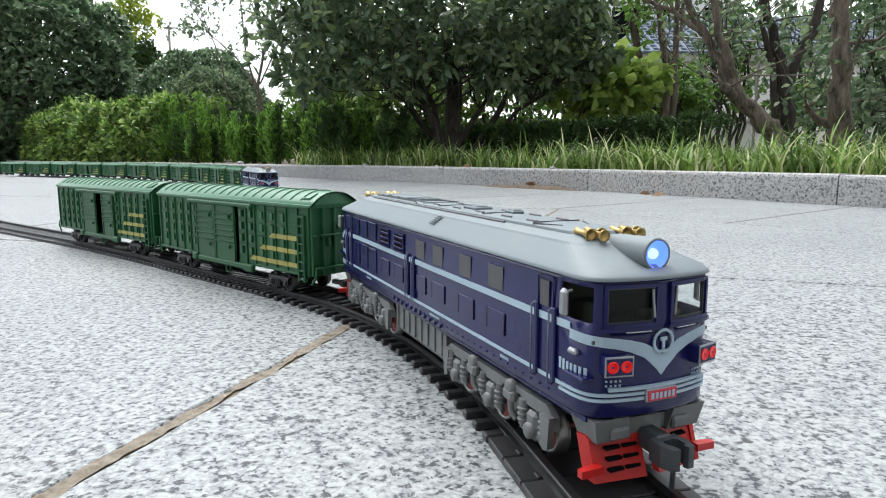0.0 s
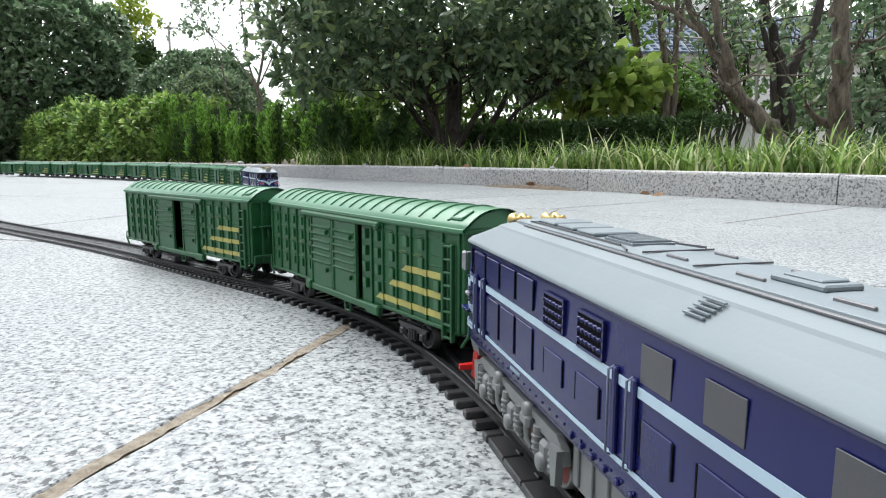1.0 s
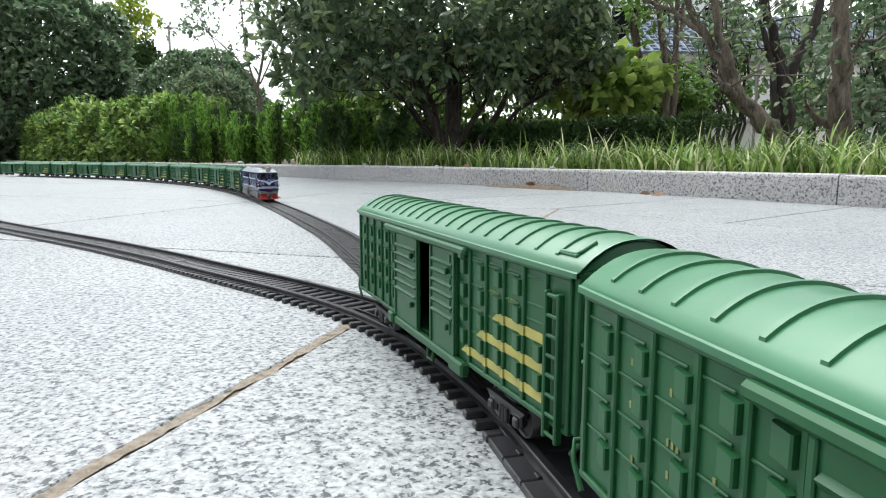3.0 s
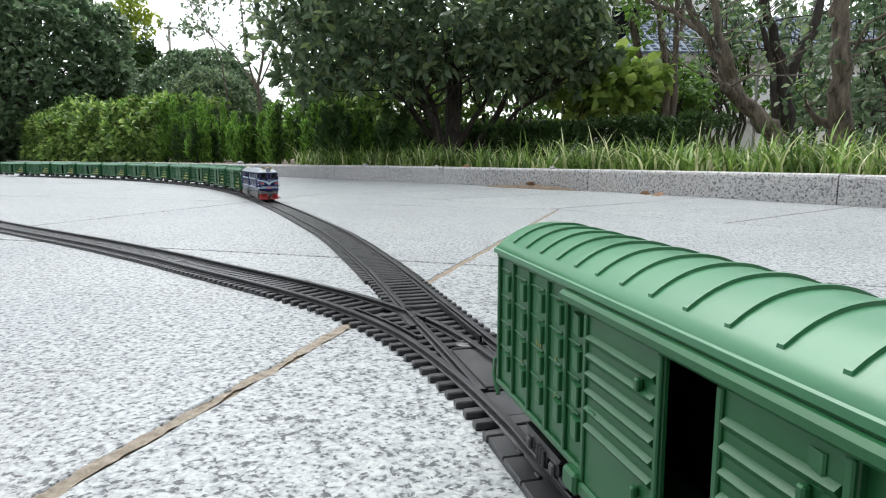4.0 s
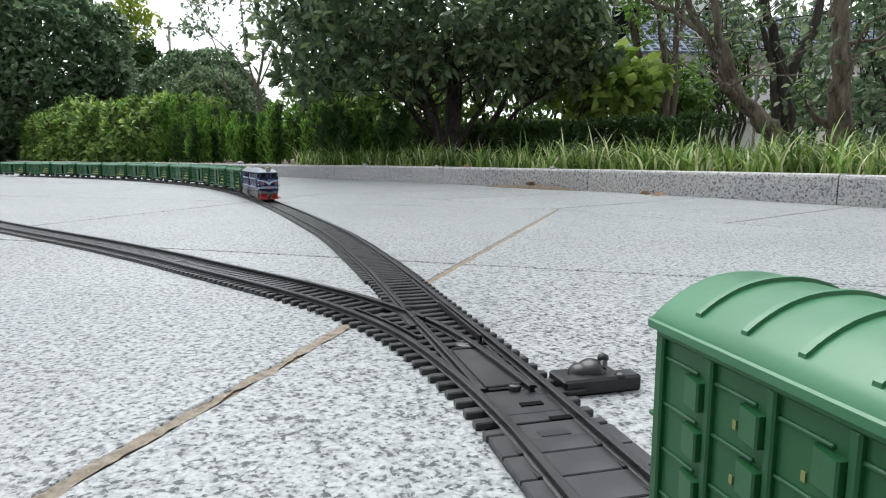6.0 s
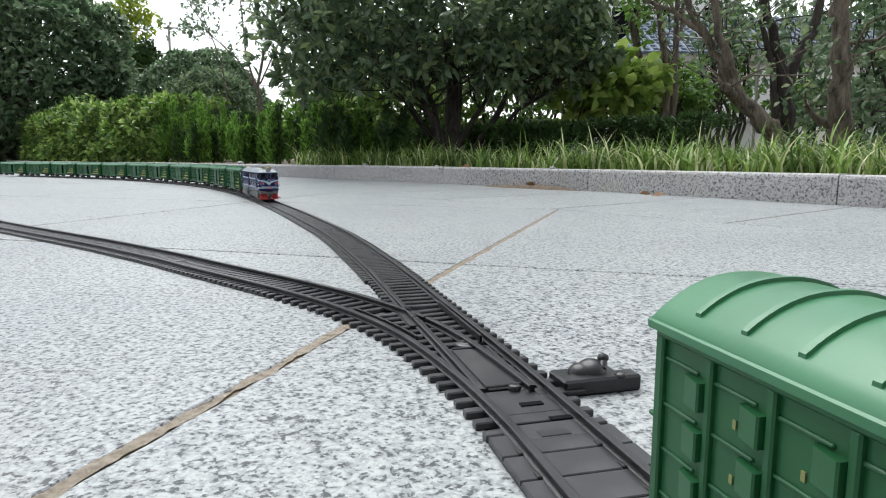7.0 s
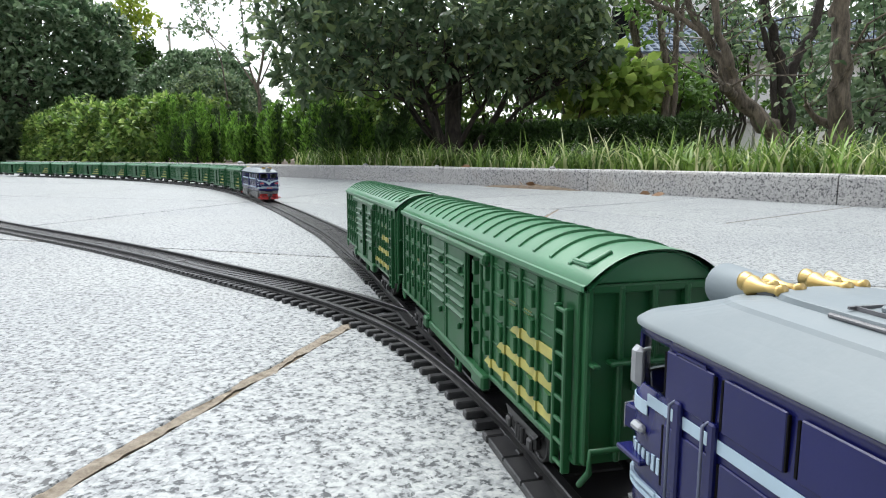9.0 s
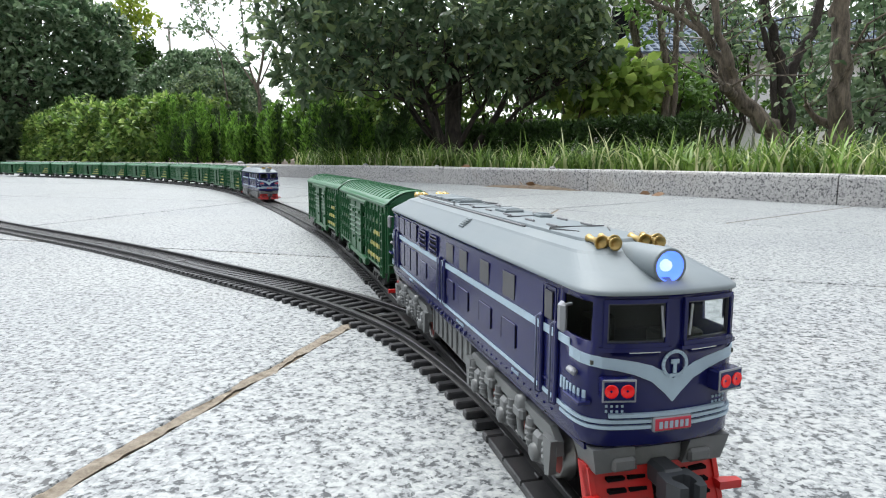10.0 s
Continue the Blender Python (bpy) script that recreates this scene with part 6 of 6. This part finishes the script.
bare_tree("thick_tree", "thick upright tan tree trunk in the bed", [[(1484, 262, 3.4, 0.062), (1486, 200, 3.4, 0.050), (1487, 100, 3.4, 0.046), (1490, 0, 3.4, 0.043), (1494, -60, 3.4, 0.040)], [(1484, 235, 3.45, 0.029), (1440, 205, 3.5, 0.017), (1425, 185, 3.5, 0.012)]], M_LEAF_SHRUB, 90, 0.055, 0.024, 0.30, 7, M_BARK_TAN)

# Thickets that close the view between and behind the trees
for i, (u, v, d, rx, rz, n, leaf, ln) in enumerate((
        (650, 150, 8.2, 0.9, 1.1, 520, M_LEAF_MID, 0.10), (720, 175, 7.6, 0.9, 0.75, 700, M_LEAF_LIME, 0.11), (890, 150, 7.8, 1.1, 1.0, 450, M_LEAF_MID, 0.11),
        (960, 90, 8.6, 0.9, 1.3, 380, M_LEAF_SHRUB, 0.11), (1255, 165, 7.4, 0.45, 0.30, 110, M_LEAF_MID, 0.09), (1310, 95, 7.6, 0.26, 0.8, 120, M_LEAF_MID, 0.08),
        (1440, 185, 6.6, 0.6, 0.30, 160, M_LEAF_MID, 0.09), (1545, 90, 5.6, 0.75, 1.1, 380, M_LEAF_DARK, 0.10), (1620, 100, 4.6, 0.6, 1.2, 450, M_LEAF_DARK, 0.09),
        (565, 195, 7.6, 0.5, 0.45, 400, M_LEAF_MID, 0.08), (1180, 178, 6.4, 0.45, 0.40, 320, M_LEAF_MID, 0.09),
        (1275, 40, 7.2, 0.40, 0.50, 130, M_LEAF_DARK, 0.08), (1420, 60, 7.4, 0.40, 0.6, 80, M_LEAF_DARK, 0.08))):
    c = px(u, v, d)
    shrub("thicket_shrub", "loose green shrub in the thicket behind the bed", "shrub", leaf, M_BARK_DARK, (c[0], c[1], BED), tuple(c), (rx, rx * 0.7, rz), n, 6, ln, ln * 0.42, 20.0 + i, 0.28, -0.95, 0.7, 4, 0.022, 0.85, "thicket shrubs")

# Yellowing branch by the sky gap, and a far pine
yb = thing("yellowing_tree", "yellow-green leafy branches against the sky", "tree")
pts, out = crown_points(200, px(228, 30, 13.6), (0.55, 0.4, 0.52), 31.0, 0.4, -0.95, 0.8)
part("crown", raw_mesh("crown", *rosettes(pts, out, 4, 0.14, 0.06, 0.9), M_LEAF_YELLOW), None, yb)
b = Build()
r0 = px(170, 279, 13.8)
limb(b, (r0[0], r0[1], BED - 0.02), px(205, 60, 13.7), 0.04, 0.015, 0.03, 6, 8)
for k in range(16):
    limb(b, px(205, 70, 13.7), pts[rg.integers(0, len(pts))], 0.012, 0.004, 0.1, 4, 5)
part("trunk", b, M_BARK_DARK, yb)
shrub("far_pine", "hazy dark pine in the distance", "tree", M_LEAF_FIRDARK, M_BARK_DARK, (-17.5, 38, BED), (-17.6, 38, 5.6), (1.0, 1.0, 1.3), 260, 6, 0.6, 0.12, 33.0, 0.3, -0.8, 0.6, 2, 0.12)
# ---- house, pole and distance ----
house = thing("house", "white rendered house with a blue tiled hip roof", "house")
HX0, HX1, HY, HE, HR = 4.1, 14.0, 15.2, 2.42, 3.95
part("wall", Build().box(((HX0 + HX1) / 2, HY + 3.0, HE / 2), (HX1 - HX0, 5.6, HE), 0.02), M_WALLPAINT, house)
part("fascia", Build().box(((HX0 + HX1) / 2, HY + 0.02, HE + 0.02), (HX1 - HX0 + 0.5, 0.16, 0.22), 0.02), M_CONCRETE, house)
rf = Build().add([(HX0 - 0.3, HY - 0.1, HE + 0.1), (HX1 + 0.3, HY - 0.1, HE + 0.1), (HX1 - 1.6, HY + 3.0, HR), (HX0 + 1.6, HY + 3.0, HR), (HX0 - 0.3, HY + 6.1, HE + 0.1), (HX1 + 0.3, HY + 6.1, HE + 0.1)], [(0, 1, 2, 3), (3, 2, 5, 4), (0, 3, 4), (1, 5, 2)])
roof_h = part("roof", rf, M_ROOFTILE, house, "blue tiled roof")
rows = Build()
slope = Vector((0, 3.1, HR - HE - 0.1))
nrm_r = Vector((0, -(HR - HE - 0.1), 3.1)).normalized()
for k in range(13):
    q = (k + 0.2) / 13
    y, z = HY - 0.1 + slope.y * q, HE + 0.1 + slope.z * q
    x0, x1 = HX0 - 0.3 + 1.9 * q, HX1 + 0.3 - 1.9 * q
    rows.rod([(x0, y, z + 0.015), (x1, y, z + 0.015)], 0.035, 6)
part("tile_course", rows, M_ROOFTILE, roof_h)
tl = Build()
nx = 46
for k in range(nx):
    x = HX0 + (HX1 - HX0) * (k + 0.5) / nx
    q1 = min(1.0, (x - HX0 + 0.3) / 1.9, (HX1 + 0.3 - x) / 1.9)
    a = Vector((x, HY - 0.1, HE + 0.1)) + nrm_r * 0.02
    b_ = a + slope * q1
    tl.rod([a, b_], 0.045, 6)
part("tile_roll", tl, M_ROOFTILE, roof_h)
for x in (5.6, 8.4, 11.2):
    w = part("window", Build().box((x, HY + 0.19, 1.35), (1.2, 0.10, 1.1), 0.01), M_DARKSLOT, house, "dark window")
    part("frame", Build().box((x, HY + 0.15, 1.35), (0.05, 0.06, 1.1)).box((x, HY + 0.15, 1.92), (1.3, 0.08, 0.06)).box((x, HY + 0.15, 0.78), (1.3, 0.10, 0.06)), M_WHITE, w)
tall = thing("white_building", "pale taller building beyond the house", "building")
part("wall", Build().box((7.4, 24.0, 4.0), (4.6, 5.0, 8.0), 0.03), M_WALLPAINT, tall)
part("roof", Build().box((7.4, 24.0, 8.1), (5.0, 5.4, 0.25), 0.03), M_CONCRETE, tall)
for zf in (1.6, 4.4, 7.0):
    for x in (5.9, 7.4, 8.9):
        part("window", Build().box((x, 21.47, zf), (0.8, 0.08, 1.1), 0.01), M_DARKSLOT, tall)
wall = thing("garden_wall", "low white rendered garden wall behind the trees", "wall")
part("wall", Build().box((5.2, 8.6, 0.34), (9.6, 0.16, 0.52), 0.01), M_WALLPAINT, wall)
part("coping", Build().box((5.2, 8.6, 0.62), (9.7, 0.24, 0.05), 0.01), M_CONCRETE, wall)
solo("support_pole", Build().rod([tuple(px(1200, 66, 6.0)), tuple(px(1345, 74, 6.0))], 0.010, 8).rod([tuple(px(1345, 74, 6.0)), (px(1345, 74, 6.0)[0], 6.0, 0.05)], 0.014, 8).rod([tuple(px(1200, 66, 6.0)), (px(1200, 66, 6.0)[0], 6.0, 0.05)], 0.014, 8), M_CONCRETE, "pale horizontal support pole behind the trees", "pole")
pole = thing("utility_pole", "grey utility pole with cross-arms in the distance", "utility pole")
pp = px(312, 279, 60.0)
part("post", Build().rod([(pp[0], 60, 0), (pp[0], 60, 12.1)], [0.16, 0.11], 10), M_CONCRETE, pole)
part("cross_arm", Build().box((pp[0], 60, 11.8), (0.9, 0.12, 0.14)).box((pp[0] - 0.3, 60, 9.6), (0.7, 0.12, 0.12)), M_CONCRETE, pole)
wires = Build()
for k, z in enumerate((11.9, 9.6)):
    wires.rod([(pp[0] - 40, 62, z + 1.2), (pp[0] - 20, 61, z + 0.1), (pp[0], 60, z), (pp[0] + 22, 60, z - 1.6), (pp[0] + 50, 60, z - 2.4)], 0.03, 4)
solo("power_line", wires, M_DARKSLOT, "thin dark power lines across the sky", "power line")
lw = px(470, 140, 30.0)
wires = Build()
for k in range(2):
    wires.rod([(lw[0] - 8, 30, lw[2] + 0.25 - 0.3 * k), (lw[0], 30, lw[2] - 0.3 * k), (lw[0] + 10, 30, lw[2] - 0.1 - 0.3 * k)], 0.018, 4)
solo("power_line", wires, M_DARKSLOT, "thin dark power lines across the sky", "power line")
# far belt of trees all round, closing the horizon
tree_v = []
for k in range(44):
    a = 2 * math.pi * k / 44 + rg.uniform(-0.04, 0.04)
    r = rg.uniform(34, 46)
    h = rg.uniform(1.8, 2.6) if 1.2 < a < 2.4 else rg.uniform(2.5, 4.5)
    pts, out = crown_points(90, (r * math.cos(a), r * math.sin(a), h * 0.5), (3.4, 3.4, h * 0.55), 60.0 + k, 0.3, -0.7, 0.5)
    tree_v.append(rosettes(pts, out, 5, 1.1, 0.6, 0.8))
solo("far_trees", raw_mesh("far_trees", *merge(tree_v), M_LEAF_MID), None, "distant belt of green trees on the horizon", "trees", kind="stuff")

# ---- small things on the paving and kerb ----
kq = bed_at(4.32, -0.035)
hn_, hm_ = 12, 36
hv = []
for i in range(hn_ + 1):
    for j in range(hm_):
        a = 2 * math.pi * j / hm_
        r = i / hn_
        d = (bed_pts[5] - bed_pts[4]) / np.hypot(*(bed_pts[5] - bed_pts[4]))
        nr = np.array((d[1], -d[0]))
        q = kq + d * math.cos(a) * 0.30 * r + nr * math.sin(a) * 0.050 * r
        z = 0.020 * (1 - r**1.5) * (0.7 + 0.9 * noise.noise(Vector((q[0] * 22, q[1] * 22, 0)))) + 0.0006
        hv.append((q[0], q[1], max(0.0004, z)))
hf = [(i * hm_ + j, i * hm_ + (j + 1) % hm_, (i + 1) * hm_ + (j + 1) % hm_, (i + 1) * hm_ + j) for i in range(hn_) for j in range(hm_)]
solo("earth_heap", Build().add(hv, hf, True), M_SANDHEAP, "small brown heap of washed-out earth against the kerb", "earth")
for t, bk in ((4.28, -0.03), (4.36, -0.045), (3.62, -0.06), (3.70, -0.03), (2.9, 0.09), (4.9, 0.04)):
    q = bed_at(t, bk)
    z = 0.0012 if bk < 0 else KERB_H + 0.001
    if 4.2 < t < 4.4:
        z = 0.018
    a = rg.uniform(0, 6.28)
    v, f = leaf_blades(np.array([(q[0], q[1], z)]), np.array([(math.cos(a), math.sin(a), 0.05)]), 0.055, 0.024, -0.12, 0.15)
    solo("dead_leaf", raw_mesh("dead_leaf", v, f, M_LEAF_BROWN), None, "curled brown dead leaf on the stone", "leaf", "dead leaves")
for t, bk, s_ in ((7.35, 0.05, 0.030), (5.75, 0.06, 0.020), (5.1, 0.05, 0.014), (4.25, 0.05, 0.016)):
    q = bed_at(t, bk)
    st = Build().turned((q[0], q[1], KERB_H - 0.001), (0.1, 0.1, 1), [(0, s_ * 0.8), (s_ * 0.25, s_), (s_ * 0.55, s_ * 0.75), (s_ * 0.75, s_ * 0.3), (s_ * 0.8, 0)], 9)
    solo("pebble", st, M_KERB, "small pale stone lying on the kerb", "stone", "stones on the kerb")
# ---- what moves: the train rolls up on the curve, stops, and backs away on the straight ----
# seconds and the rear boxcar's distance along its line
RUN = [(0.0, 1.7285), (0.5, 1.6145), (1.0, 1.4890), (1.5, 1.3660), (2.0, 1.2365), (2.5, 1.1180), (2.7, 1.067), (3.8, 0.795), (4.0, 0.7432), (4.2, 0.688), (4.4, 0.642), (4.5, 0.625), (4.6, 0.613), (4.8, 0.6034), (5.0, 0.6034), (7.0, 0.6034), (7.15, 0.610), (7.3, 0.640), (7.5, 0.7108), (8.0, 0.917), (8.5, 1.0963), (8.8, 1.2255), (9.0, 1.3110), (9.5, 1.4932), (10.0, 1.7044)]


def run_at(t):
    """Distance at t seconds, monotone between the known times."""
    T, S = np.array([a for a, _ in RUN]), np.array([b for _, b in RUN])
    dl = np.diff(S) / np.diff(T)
    sl = np.r_[dl[0], [0.0 if a * b <= 0 else 2 * a * b / (a + b) for a, b in zip(dl[:-1], dl[1:])], dl[-1]]
    i = int(min(max(np.searchsorted(T, t, side="right") - 1, 0), len(T) - 2))
    h = T[i + 1] - T[i]
    u = (t - T[i]) / h
    return float((2 * u**3 - 3 * u**2 + 1) * S[i] + (u**3 - 2 * u**2 + u) * h * sl[i] + (-2 * u**3 + 3 * u**2) * S[i + 1] + (u**3 - u**2) * h * sl[i + 1])


def motions():
    steps = [k / 10 for k in range(101)]
    for ob, lead, half in ((car_rear, 0.0, CAR_BOGIE), (car_front, SPACING, CAR_BOGIE), (loco, SPACING + LOCO_GAP, LOCO_BOGIE * LOCO_FIT)):
        rows = []
        for t in steps:
            line = CURVE if t < 6.0 else MAIN
            rows.append((t, line.stand(run_at(t) - lead, half)))
        walk(ob, rows)
        # wheels turn with the way that has been run
        for bg in ob.children:
            if not bg.name.startswith("bogie"):
                continue
            for w in bg.children:
                r = 0.0104 if ob is loco else 0.0088
                x = w.location.x
                wr, turn_by, last = [], 0.0, run_at(0.0)
                for k in range(301):
                    now = run_at(k / 30)
                    turn_by += max(-1.5, min(1.5, (last - now) / r))
                    last = now
                    wr.append((k / 30, Matrix.Translation((x, 0, RAIL_TOP + r)) @ Matrix.Rotation(turn_by, 4, "Y")))
                walk(w, wr)


motions()
